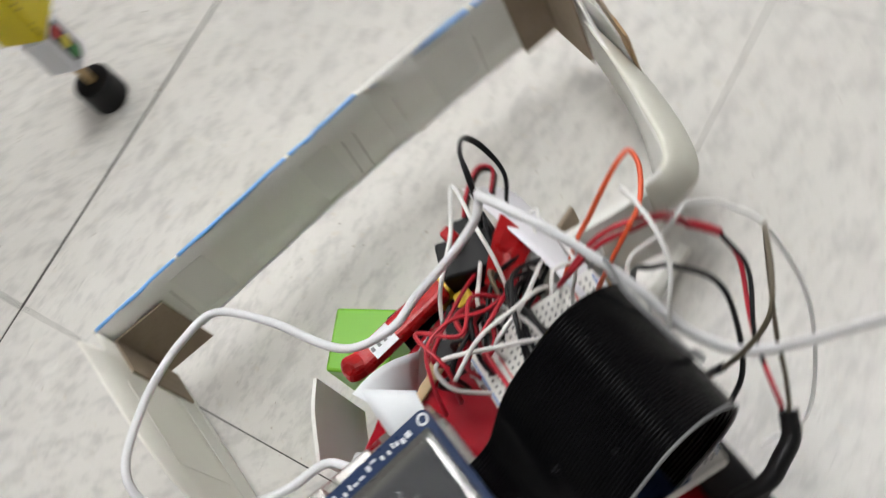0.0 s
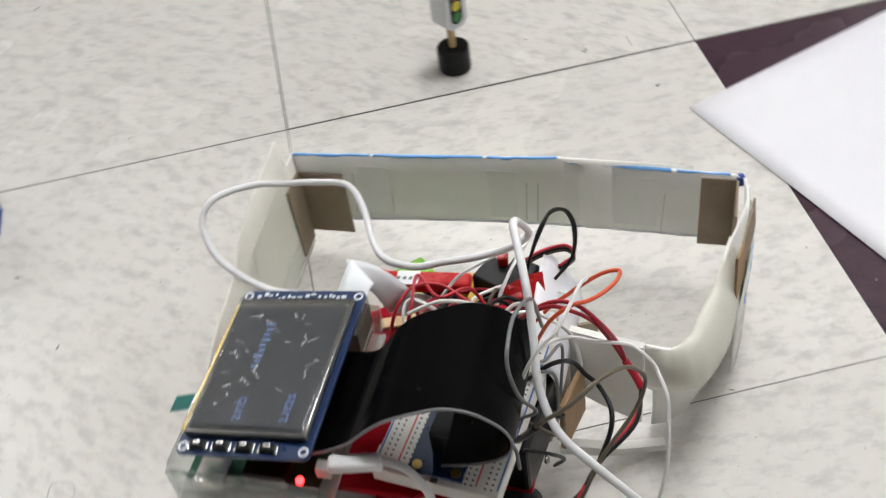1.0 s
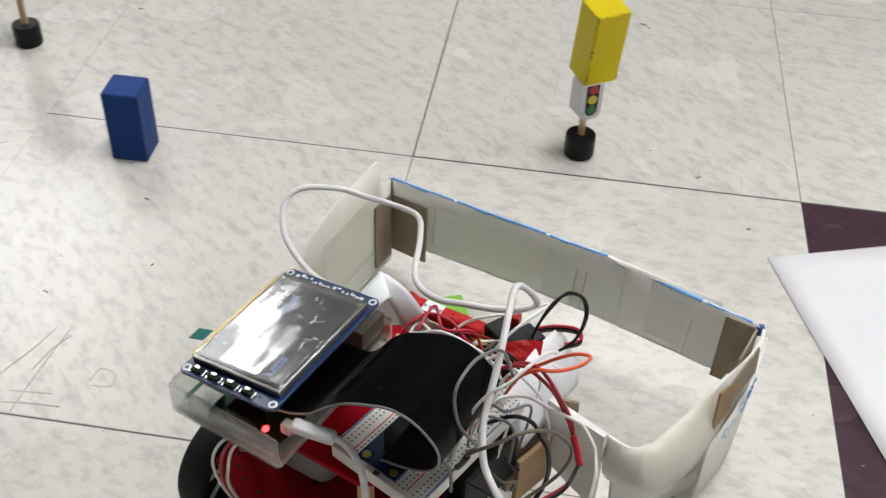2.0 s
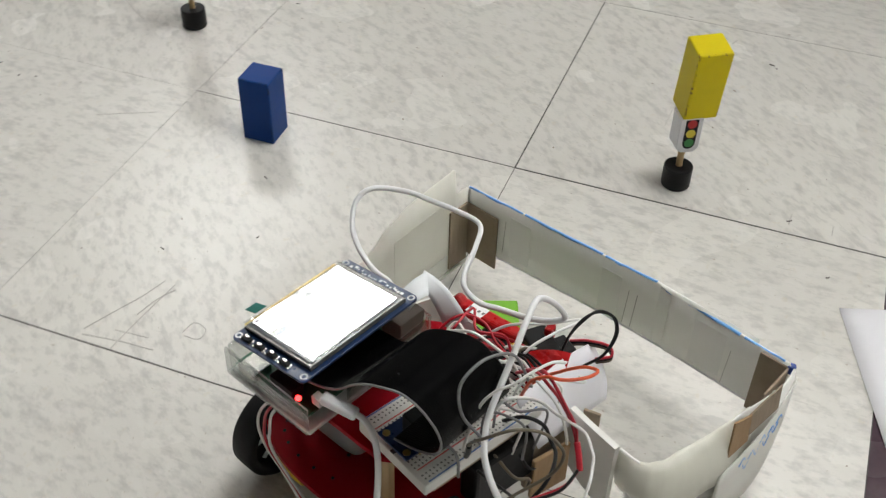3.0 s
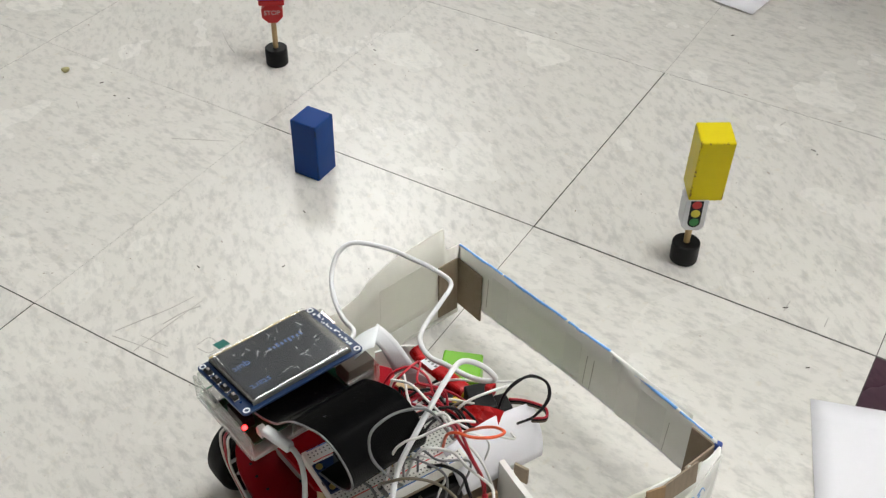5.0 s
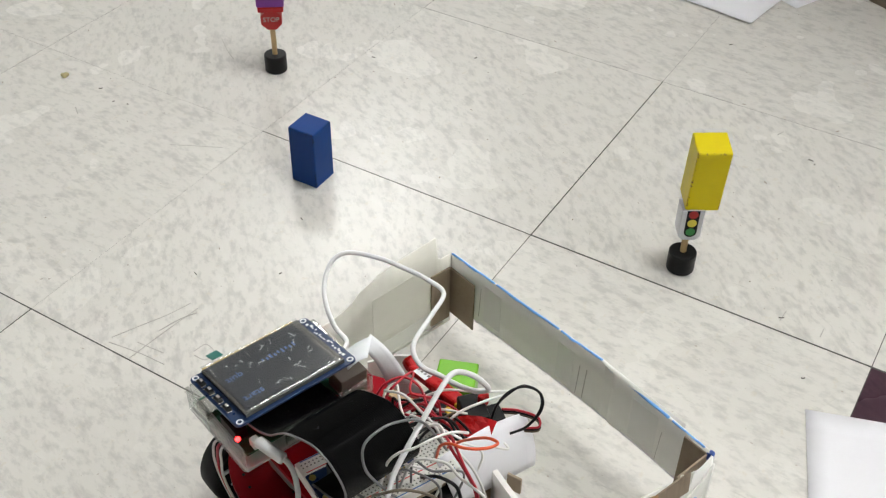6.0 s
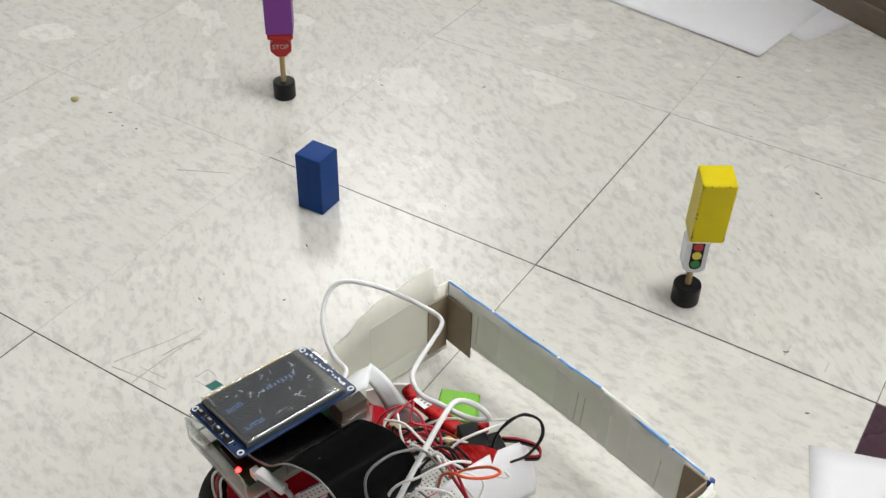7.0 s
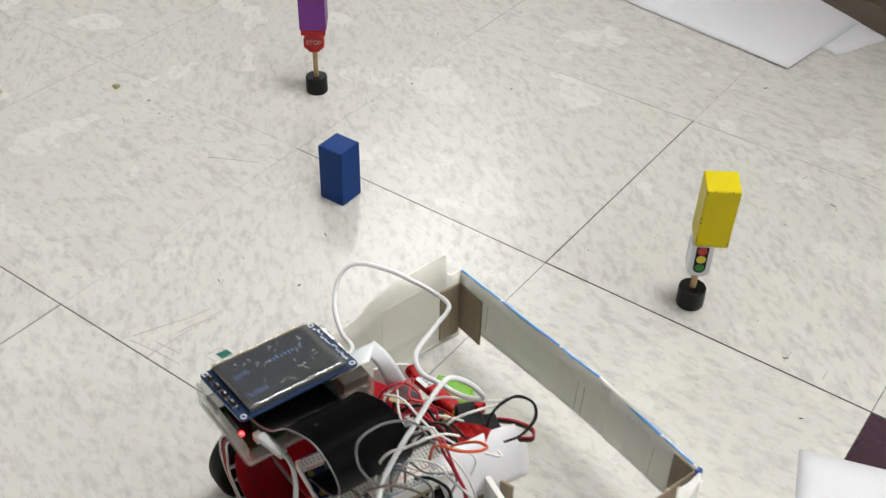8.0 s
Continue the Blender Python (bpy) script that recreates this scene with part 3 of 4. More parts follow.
            box(0.0012, 0.0035, 0.013, Matrix.Rotation(radians(45 * k), 4, "X") @ Matrix.Translation((-0.002, 0, 0.0165)), 0.0005, bm=bm)
        part("spokes", bm, M["silk"], hub, "white spokes")
        WHEELS.append((hub, m, wx))
    ball = part("caster", cyl(0.006, 0.012, Matrix.Translation((0, 0.022, 0.0425)), 20), M["steel"], e, "steel ball caster")
    bm = bmesh.new()
    bmesh.ops.create_uvsphere(bm, u_segments=20, v_segments=12, radius=0.0065, matrix=Matrix.Translation((0, 0.022, 0.0065)))
    part("caster_ball", bm, M["steel"], ball, "", True)
    part("caster_leg", cyl(0.008, 0.034, Matrix.Translation((0, 0.022, 0.0085)), 20, 0.001), M["black"], ball)

    # single-board computer in its clear case, under the display
    case = part("computer_case", box(0.064, 0.092, 0.003, Matrix.Translation((-0.029, -0.062, 0.1135)), 0.0012), M["frost"], e, "clear plastic computer case")
    for sx, sy, sz, x, y in ((0.064, 0.0025, 0.020, -0.029, -0.1085), (0.0025, 0.089, 0.020, -0.0605, -0.062), (0.064, 0.0025, 0.020, -0.029, -0.0165), (0.0025, 0.060, 0.018, 0.0025, -0.050)):
        part("case_side", box(sx, sy, sz, Matrix.Translation((x, y, 0.1235)), 0.001), M["clear"], case, "clear plastic side")
    part("case_foot", cyl(0.008, 0.0145, Matrix.Translation((-0.045, -0.03, 0.0983)), 20), M["frost"], case)
    part("case_foot", cyl(0.008, 0.0145, Matrix.Translation((-0.010, -0.03, 0.0983)), 20), M["frost"], case)
    part("case_foot", cyl(0.008, 0.0145, Matrix.Translation((-0.035, -0.078, 0.0983)), 20), M["frost"], case)
    sbc = part("computer_board", box(0.056, 0.085, 0.0016, Matrix.Translation((-0.029, -0.062, 0.1215)), 0.0006), M["pcb_green"], e, "green circuit board")
    for x, y, sx, sy, sz, mat, nm in ((-0.044, -0.103, 0.013, 0.012, 0.006, "steel", "card_slot"), (-0.022, -0.100, 0.018, 0.008, 0.008, "black", "flex_connector"),
                                      (-0.048, -0.026, 0.014, 0.017, 0.015, "steel", "usb_port"), (-0.028, -0.026, 0.014, 0.017, 0.015, "steel", "usb_port"),
                                      (-0.009, -0.026, 0.015, 0.019, 0.0135, "port", "network_port"), (-0.030, -0.065, 0.014, 0.014, 0.002, "black", "chip")):
        part(nm, box(sx, sy, sz, Matrix.Translation((x, y, 0.1224 + sz / 2)), 0.0005), M[mat], sbc)
    part("status_light", cyl(0.0016, 0.0014, Matrix.Translation((-0.0045, -0.1070, 0.1350)), 16, 0.0005), M["led"], sbc, "glowing red status light")
    part("power_port", box(0.006, 0.005, 0.0060, Matrix.Translation((0.0030, -0.1000, 0.1345)), 0.0006), M["frost"], sbc)

    # display board, tilted, with its film
    tilt = Matrix.Translation((-0.0238, -0.0685, 0.1525)) @ Matrix.Rotation(radians(-7.2), 4, "Y")
    def up2(x, y, z):
        return tilt @ Matrix.Translation((x, y, z))
    pts = []
    for cx, cy, a0 in ((0.025, 0.0385, 0), (-0.025, 0.0385, 90), (-0.025, -0.0385, 180), (0.025, -0.0385, 270)):
        pts += [(cx + 0.003 * math.cos(radians(a0 + k * 22.5)), cy + 0.003 * math.sin(radians(a0 + k * 22.5))) for k in range(5)]
    bm = outline(pts, 0.0016, 0.0003)
    bm.transform(up2(0, 0, -0.0016))
    disp = part("display_board", bm, M["pcb"], e, "blue display board with four buttons")
    part("display_panel", box(0.0512, 0.0680, 0.0030, up2(0.0000, 0.0002, 0.0016), 0.0005), M["bezel"], disp, "metal-edged display panel")
    part("display_screen", box(0.0476, 0.0610, 0.0006, up2(0.0000, -0.0012, 0.0033), 0.0002), M["lcd"], disp, "dark glass screen")
    w = letters("start", 0.0072, 0.0002)
    w.transform(up2(0.0150, -0.0215, 0.00375) @ Matrix.Rotation(radians(-90), 4, "Z"))
    part("screen_text", w, M["lcd_text"], disp, "blue word on the screen")
    w = letters("quit", 0.0072, 0.0002)
    w.transform(up2(-0.0050, -0.0225, 0.00375) @ Matrix.Rotation(radians(-90), 4, "Z"))
    part("screen_text", w, M["lcd_text"], disp, "blue word on the screen")
    bm = bmesh.new()
    for k in range(9):
        box(0.0026 if k % 3 else 0.0040, 0.0013, 0.0002, up2(-0.0070 + 0.0006 * (k % 2), 0.0195 - 0.0027 * k, 0.00375), bm=bm)
    part("screen_mark", bm, M["lcd_text"], disp, "blue blurred mark on the screen")
    n = 18
    rows = [[up2(-0.0258 + 0.0518 * i / n, -0.0336 + 0.0672 * j / n,
                 0.0043 + 0.0003 * abs(noise.noise((i * 0.45, j * 0.33, 4.0))) + (0.0012 * max(0, 0.25 - i / n) * max(0, 0.5 - j / n) * 8)).translation for i in range(n + 1)] for j in range(n + 1)]
    part("screen_film", sheet(rows, 0.00012), M["film"], disp, "wrinkled clear protective film", True)
    # glints along the film's creases, drawn as thin white slivers
    bm = bmesh.new()
    for k in range(30):
        x, y = random.uniform(-0.02, 0.021), random.uniform(-0.026, 0.03)
        a, r = random.uniform(0, 6.28), random.uniform(0.0005, 0.0024)
        q = [up2(x + r * u * math.cos(a) + 0.0008 * math.sin(3 * u), y + r * u * math.sin(a), 0.0049) for u in (-1, -0.3, 0.4, 1)]
        tube([m.translation for m in q], random.uniform(0.00008, 0.00022), 3, 5, bm=bm)
    part("film_creases", bm, M["silk"], disp, "white slivers for glints on the film's creases")
    part("gold_edge", box(0.0014, 0.0640, 0.0030, up2(-0.0266, -0.0005, 0.0014), 0.0004), M["brass"], disp, "dull gold edge of the display")
    part("pull_tab", box(0.0095, 0.0075, 0.0004, up2(-0.0305, -0.0215, 0.0046) @ Matrix.Rotation(radians(-14), 4, "Y"), 0.0001), M["teal"], disp, "teal pull tab")
    for k in range(4):
        b = part("button", box(0.0060, 0.0034, 0.0022, up2(-0.0185 + 0.0098 * k, -0.0380, 0.0011), 0.0004), M["black"], disp, "small black push button with steel pins")
        for sx in (-1, 1):
            part("pin", box(0.0012, 0.0036, 0.0008, up2(-0.0185 + 0.0098 * k + 0.0035 * sx, -0.0382, 0.0005), 0.0002), M["steel"], b)
        part("button_cap", box(0.003, 0.0016, 0.001, up2(-0.0185 + 0.0098 * k, -0.0377, 0.0026), 0.0003), M["steel"], b)
    for sx in (-1, 1):
        for sy in (-1, 1):
            bm = bmesh.new()
            bmesh.ops.create_circle(bm, segments=20, radius=0.0021, cap_ends=False)
            ed = bm.edges[:]
            ex = bmesh.ops.extrude_edge_only(bm, edges=ed)
            bmesh.ops.scale(bm, verts=[v for v in ex["geom"] if isinstance(v, bmesh.types.BMVert)], vec=(0.62, 0.62, 1))
            bmesh.ops.solidify(bm, geom=bm.faces[:], thickness=0.0003)
            bm.transform(up2(0.0252 * sx, 0.0382 * sy, 0.0003))
            part("mounting_hole", bm, M["silk"], disp)
    bm = bmesh.new()
    rnd = random.Random(5)
    x = -0.021
    while x < 0.020:
        wd = rnd.uniform(0.0008, 0.0022)
        box(wd, rnd.choice((0.0008, 0.0014, 0.0018)), 0.0002, up2(x + wd / 2, 0.0381 + rnd.uniform(-0.0012, 0.0012), 0.0002), bm=bm)
        x += wd + rnd.uniform(0.0004, 0.0016)
    part("board_print", bm, M["silk"], disp, "white print on the board edge")
    part("header_socket", box(0.006, 0.051, 0.006, up2(0.0185, 0.004, -0.0050), 0.0006), M["black"], disp)
    part("board_spacer", box(0.022, 0.010, 0.017, up2(0.0, 0.033, -0.0105), 0.001), M["cardboard"], disp, "brown card spacer")

    # flat ribbon cable from computer to breadboard
    prof = spline([(x, 0, z) for x, z in ((-0.016, 0.1370), (-0.002, 0.1380), (0.0108, 0.1420), (0.021, 0.1535), (0.029, 0.1605), (0.041, 0.1660), (0.0515, 0.1690), (0.062, 0.1665), (0.0715, 0.1580), (0.0750, 0.1490),
                                            (0.0720, 0.1400), (0.062, 0.1345), (0.047, 0.1325))], 5)
    wires, width = 40, 0.0505
    bm = bmesh.new()
    rings = []
    for i, q in enumerate(prof):
        d = (prof[min(i + 1, len(prof) - 1)] - prof[max(i - 1, 0)]).normalized()
        nrm = Vector((-d.z, 0, d.x))
        skew = 0.11 * (q.x + 0.014)
        sag = -0.005 * math.exp(-((q.x - 0.011) / 0.009) ** 2)
        top, bot = [], []
        for k in range(2 * wires + 1):
            v = k / (2 * wires)
            off = 0.00056 if k % 2 else 0.00008
            lift = sag * (v - 0.4)
            base = Vector((q.x, -0.0970 + width * v + skew, q.z + lift))
            top.append(bm.verts.new(base + nrm * off))
            bot.append(bm.verts.new(base - nrm * off))
        rings.append(top + bot[::-1])
    for a, b in zip(rings, rings[1:]):
        for k in range(len(a)):
            bm.faces.new((a[k], b[k], b[(k + 1) % len(a)], a[(k + 1) % len(a)]))
    bmesh.ops.recalc_face_normals(bm, faces=bm.faces[:])
    rib = part("ribbon_cable", bm, M["ribbon"], e, "black flat ribbon cable")
    edge = [Vector((q.x, -0.0974 + 0.11 * (q.x + 0.014), q.z + 0.002 * math.exp(-((q.x - 0.011) / 0.009) ** 2))) for q in prof]
    part("edge_wire", tube(edge, 0.00062, 1, 8), M["grey_wire"], rib, "grey edge wire", True)

    # breadboard and its breakout board
    bb = Matrix.Translation((0.0445, -0.0445, 0.1055)) @ Matrix.Rotation(radians(-7), 4, "Z")
    board = part("breadboard", box(0.0545, 0.0825, 0.0085, bb, 0.0008), M["bread"], e, "white breadboard")
    bm = bmesh.new()
    for i in range(-9, 10):
        if abs(i) in (0, 7):
            continue
        for j in range(-15, 16):
            x = i * 0.00254 + (0.0008 if i > 7 else -0.0008 if i < -7 else 0)
            q = bb @ Matrix.Translation((x, j * 0.00254, 0.00428))
            bm.faces.new([bm.verts.new(q @ Vector((u * 0.00048, v * 0.00048, 0))) for u, v in ((-1, -1), (1, -1), (1, 1), (-1, 1))])
    part("contact_grid", bm, M["hole"], board, "rows of dark contact holes")
    bm = bmesh.new()
    box(0.003, 0.082, 0.001, bb @ Matrix.Translation((0, 0, 0.0039)), bm=bm)
    part("centre_groove", bm, M["hole"], board)
    for x, mat in ((-0.0262, "blue_print"), (-0.0172, "red_print"), (0.0172, "red_print"), (0.0262, "blue_print")):
        part("rail_line", box(0.0007, 0.076, 0.0003, bb @ Matrix.Translation((x, 0, 0.0043))), M[mat], board)
    for y in (-0.03, 0.0, 0.03):
        part("side_tab", box(0.002, 0.005, 0.005, bb @ Matrix.Translation((-0.028, y, -0.001)), 0.0004), M["bread"], board)
    cob = part("breakout_board", box(0.0235, 0.060, 0.0016, bb @ Matrix.Translation((0.002, -0.0125, 0.0118)), 0.0005), M["pcb"], e, "dark blue breakout board")
    part("box_header", box(0.009, 0.052, 0.0135, bb @ Matrix.Translation((0.002, -0.006, 0.0188)), 0.0006), M["black"], cob, "black ribbon connector")
    bm = bmesh.new()
    for sx in (-1, 1):
        for j in range(20):
            box(0.0006, 0.0006, 0.0075, bb @ Matrix.Translation((0.002 + 0.0085 * sx, -0.031 + j * 0.00254, 0.0085)), bm=bm)
    part("pin_row", bm, M["brass"], cob, "gold header pins")
    for sx in (-1, 1):
        part("fixing_eye", cyl(0.0021, 0.0004, bb @ Matrix.Translation((0.002 + 0.0082 * sx, -0.0393, 0.0127)), 18), M["brass"], cob, "gold fixing eye")
    part("breadboard_shim", box(0.050, 0.07, 0.0030, bb @ Matrix.Translation((0.0, 0, -0.0056)), 0.0008), M["foam"], board)

    make_bumper(e)
    make_front(e)
    make_wires(e)
    return e


WHEELS = []


def make_bumper(e):
    """The bottomless card box that the robot pushes ahead."""
    back = wall_strip([(-0.1005, 0.1355, 0.028, 0.0800), (-0.05, 0.1368, 0.0320, 0.0815), (0.0, 0.1378, 0.0345, 0.0835), (0.035, 0.1384, 0.0355, 0.0848), (0.058, 0.1386, 0.036, 0.0865), (0.064, 0.1384, 0.036, 0.0835), (0.11, 0.1372, 0.0365, 0.0840), (0.1535, 0.1345, 0.038, 0.0850)], 0.0022)
    bump = part("bumper", back, M["card_white"], e, "white card bumper box without a bottom", True)
    rnd = random.Random(3)
    for lo, hi in ((-0.099, -0.052), (-0.050, 0.014), (0.0165, 0.056), (0.063, 0.118), (0.121, 0.149)):
        pts = []
        for k in range(8):
            x = lo + (hi - lo) * k / 7
            y = np.interp(x, (-0.1, -0.05, 0.0, 0.05, 0.11, 0.1535), (0.1355, 0.1368, 0.1378, 0.1386, 0.1372, 0.1345))
            z = np.interp(x, (-0.1, -0.05, 0.0, 0.035, 0.058, 0.064, 0.11, 0.1535), (0.0800, 0.0815, 0.0835, 0.0848, 0.0865, 0.0835, 0.0840, 0.0850))
            pts.append((x, y + 0.0009 + rnd.uniform(-0.0003, 0.0003), z + rnd.uniform(-0.0004, 0.0002)))
        part("blue_edge", tube(pts, rnd.uniform(0.0007, 0.0011), 3, 6), M["blue_edge"], bump, "torn blue printed edge", True)
    part("corner_cap", box(0.0050, 0.0045, 0.0070, Matrix.Translation((0.1538, 0.1362, 0.0815)) @ Matrix.Rotation(radians(20), 4, "Z"), 0.0014), M["navy"], bump, "dark blue taped corner")
    edge = [(x, float(np.interp(x, (-0.1, -0.05, 0.0, 0.05, 0.11, 0.1535), (0.1362, 0.1374, 0.1384, 0.1392, 0.1379, 0.1352))), float(np.interp(x, (-0.1, -0.05, 0.0, 0.035, 0.064, 0.11, 0.1535), (0.028, 0.0320, 0.0345, 0.0355, 0.036, 0.0365, 0.038))) + rnd.uniform(-0.0003, 0.0003))
            for x in np.linspace(-0.070, 0.134, 26)]
    part("bottom_edge", tube(edge, 0.0011, 2, 6), M["paper"], bump, "rough white torn lower edge", True)
    for k, (x, w) in enumerate(((-0.052, 0.018), (0.024, 0.016), (0.100, 0.024))):
        part("tape_strip", box(w, 0.0002, 0.036, Matrix.Translation((x, (0.1365, 0.1378, 0.1372)[k], 0.0555 + 0.002 * k)) @ Matrix.Rotation(radians(0.3), 4, "Z")), M["tape_clear"], bump, "clear yellowed tape")
    for x, y, w in ((-0.0655, 0.1361, 0.0004), (0.0375, 0.1380, 0.0004), (0.0440, 0.1381, 0.0005), (0.1145, 0.1368, 0.0003)):
        part("pen_line", box(w, 0.0003, 0.030, Matrix.Translation((x, y, 0.053)) @ Matrix.Rotation(radians(3), 4, "Y")), M["scuff"], bump, "thin pen line")
    # left side with its torn flap
    torn = [(0.1355, 0.0800), (0.1300, 0.0805), (0.1255, 0.0800), (0.1215, 0.0835), (0.1195, 0.1040), (0.1185, 0.1042), (0.112, 0.1035), (0.104, 0.1030), (0.096, 0.1025), (0.088, 0.1022), (0.080, 0.1012), (0.072, 0.1000),
            (0.064, 0.0975), (0.056, 0.0940), (0.048, 0.0905), (0.040, 0.0835), (0.032, 0.0802), (0.022, 0.0778), (0.012, 0.0758), (0.000, 0.0700), (-0.010, 0.0620)]
    path = [(-0.1005 + 0.0010 * math.sin((0.13 - y) * 22) - 0.018 * max(0, 0.06 - y) ** 1.2, y, 0.0095, z + (rnd.uniform(-0.0004, 0.0004) if y < 0.11 else 0)) for y, z in torn]
    lw = part("bumper_side", wall_strip(path, 0.0018, 1), M["card_cream"], e, "cream card side with a torn upright flap", True)
    part("side_seam", box(0.0010, 0.10, 0.0020, Matrix.Translation((-0.0980, 0.078, 0.0125)), 0.0004), M["card_lip"], lw)
    # tape patch on the flap
    def side_x(y):
        return -0.1005 + 0.0010 * math.sin((0.13 - y) * 22) - 0.018 * max(0, 0.06 - y) ** 1.2
    rows = [[(side_x(y) + 0.0021, y, z + 0.06 * (y - 0.06)) for y in np.linspace(0.058, 0.104, 8)] for z in (0.034, 0.048, 0.062, 0.078)]
    part("tape_patch", sheet(rows, 0.0002), M["card_cream"], lw, "faint tape patch")
    rows = [[(side_x(y) + 0.0021, y, z + 0.05 * (y - 0.02)) for y in np.linspace(0.020, 0.118, 10)] for z in (0.011, 0.018, 0.026)]
    part("foot_tape", sheet(rows, 0.0002), M["card_lip"], lw, "pale tape along the foot")
    # brown corner tabs
    part("corner_tab", box(0.029, 0.0014, 0.047, Matrix.Translation((-0.0850, 0.1346, 0.0440)), 0.0004), M["cardboard"], bump, "brown cardboard corner tab")
    part("corner_tab", box(0.0014, 0.019, 0.053, Matrix.Translation((-0.0975, 0.1235, 0.0430)), 0.0004), M["cardboard"], bump, "brown cardboard corner tab")
    part("corner_tab", box(0.019, 0.0014, 0.050, Matrix.Translation((0.1435, 0.1342, 0.0585)), 0.0004), M["cardboard"], bump, "brown cardboard corner tab")
    part("corner_tab", box(0.0014, 0.028, 0.050, Matrix.Translation((0.1528, 0.1190, 0.0590)), 0.0004), M["cardboard"], bump, "brown cardboard corner tab")
    # right side: white outside, rolled tape end
    top = [(0.1555, 0.1345, 0.0845), (0.1572, 0.120, 0.0845), (0.1545, 0.105, 0.0835), (0.1500, 0.090, 0.081), (0.1465, 0.0750, 0.0795), (0.1425, 0.0570, 0.0790), (0.1385, 0.0420, 0.0785), (0.1352, 0.0300, 0.0785), (0.1305, 0.0220, 0.079), (0.1245, 0.0185, 0.081), (0.1150, 0.0165, 0.0850)]
    bottom = [(0.1560, 0.1345, 0.036), (0.1590, 0.120, 0.018), (0.1580, 0.105, 0.006), (0.1555, 0.092, 0.003), (0.1520, 0.080, 0.002), (0.1470, 0.068, 0.002), (0.1405, 0.056, 0.002), (0.1355, 0.046, 0.002), (0.1300, 0.039, 0.002), (0.1255, 0.034, 0.002), (0.1180, 0.030, 0.004)]
    hi, lo = spline(top, 4), spline(bottom, 4)
    rows = [[a.lerp(b, f) + Vector((0.002 * math.sin(math.pi * f), 0, 0)) for a, b in zip(lo, hi)] for f in (0, 0.25, 0.5, 0.75, 1)]
    rw = part("bumper_side", sheet(rows, 0.0016), M["card_white"], e, "rounded side of white card and yellowed tape", True)
    # tape folded outwards over the rim and down
    rim = [(0.1500, 0.0950), (0.1465, 0.0750), (0.1425, 0.0570), (0.1385, 0.0420), (0.1352, 0.0300), (0.1305, 0.0220), (0.1245, 0.0185), (0.1150, 0.0165)]
    brim = [(0.1560, 0.0940), (0.1570, 0.0740), (0.1556, 0.0550), (0.1520, 0.0370), (0.1460, 0.0200), (0.1385, 0.0115), (0.1275, 0.0095), (0.1155, 0.0120)]
    hem = [(0.1590, 0.0940), (0.1585, 0.0760), (0.1555, 0.0600), (0.1510, 0.0450), (0.1450, 0.0315), (0.1380, 0.0245), (0.1280, 0.0215), (0.1165, 0.0215)]
    inner, outer, low_edge = (spline([(x, y, 0) for x, y in q], 6) for q in (rim, brim, hem))
    rows = []
    for g, z in ((0, 0.0802), (0.18, 0.0800), (0.42, 0.0775), (0.68, 0.0725), (0.90, 0.0640)):
        rows.append([a.lerp(b, g) + Vector((0, 0, z + 0.0010 * noise.noise((k * 0.23, g * 2, 5)) + 0.004 * max(0, k - len(inner) + 8) / 7)) for k, (a, b) in enumerate(zip(inner, outer))])
    for g, z in ((0.4, 0.0550), (1.0, 0.0440)):
        rows.append([b.lerp(c, g) + Vector((0.0008 * noise.noise((k * 0.25, g * 4, 2)), 0.0008 * noise.noise((k * 0.25, g * 4, 7)), z + 0.0016 * noise.noise((k * 0.5, g * 3, 9)))) for k, (b, c) in enumerate(zip(outer, low_edge))])
    part("tape_band", sheet(rows, 0.0004, 0.00012), M["tape"], rw, "yellowed tape folded out over the rim", True)
    flap = [[(0.1592 + 0.0010 * math.sin(3 * u), 0.098 + 0.014 * u, 0.078 + h * (1 - 0.35 * u)) for u in np.linspace(0, 1, 6)] for h in (0, 0.007, 0.014, 0.020)]
    part("tape_flap", sheet(flap, 0.0004), M["tape"], rw, "loose upright end of tape", True)
    card = [(x, y - 0.0005, b, t) for x, y, b, t in ((0.1585, 0.1345, 0.036, 0.0805), (0.1605, 0.120, 0.018, 0.0745), (0.1612, 0.100, 0.008, 0.0675), (0.1590, 0.080, 0.008, 0.0595), (0.1560, 0.062, 0.012, 0.0520))]
    part("outer_card", wall_strip(card, 0.0012), M["foam"], rw, "loose white card with blue pen marks", True)
    bm = bmesh.new()
    for k in range(9):
        y, z = 0.078 + 0.0042 * k, 0.046 + 0.0016 * k + 0.004 * rnd.random()
        x = 0.1602 + 0.0024 * min(1, (y - 0.078) / 0.022)
        tube([(x, y, z), (x + 0.0003, y + 0.003, z + 0.006 * (-1) ** k), (x + 0.0004, y + 0.006, z + 0.001)], 0.0003, 4, 5, bm=bm)
    part("pen_scribble", bm, M["blue_edge"], rw, "blue pen scribble")
    def tab(c00, c01, c10, c11):
        rows = [[Vector(c00).lerp(Vector(c10), v).lerp(Vector(c01).lerp(Vector(c11), v), u) for u in np.linspace(0, 1, 4)] for v in np.linspace(0, 1, 4)]
        return sheet(rows, 0.0012)
    part("side_tab", tab((0.1590, 0.0810, 0.0740), (0.1628, 0.1050, 0.0800), (0.1570, 0.0810, 0.0900), (0.1612, 0.1050, 0.0985)), M["cardboard"], rw, "brown cardboard tab")
    part("side_tab", tab((0.1558, 0.0680, 0.0620), (0.1592, 0.0815, 0.0690), (0.1545, 0.0680, 0.0920), (0.1576, 0.0815, 0.0900)), M["cardboard_b"], rw, "amber cardboard tab")
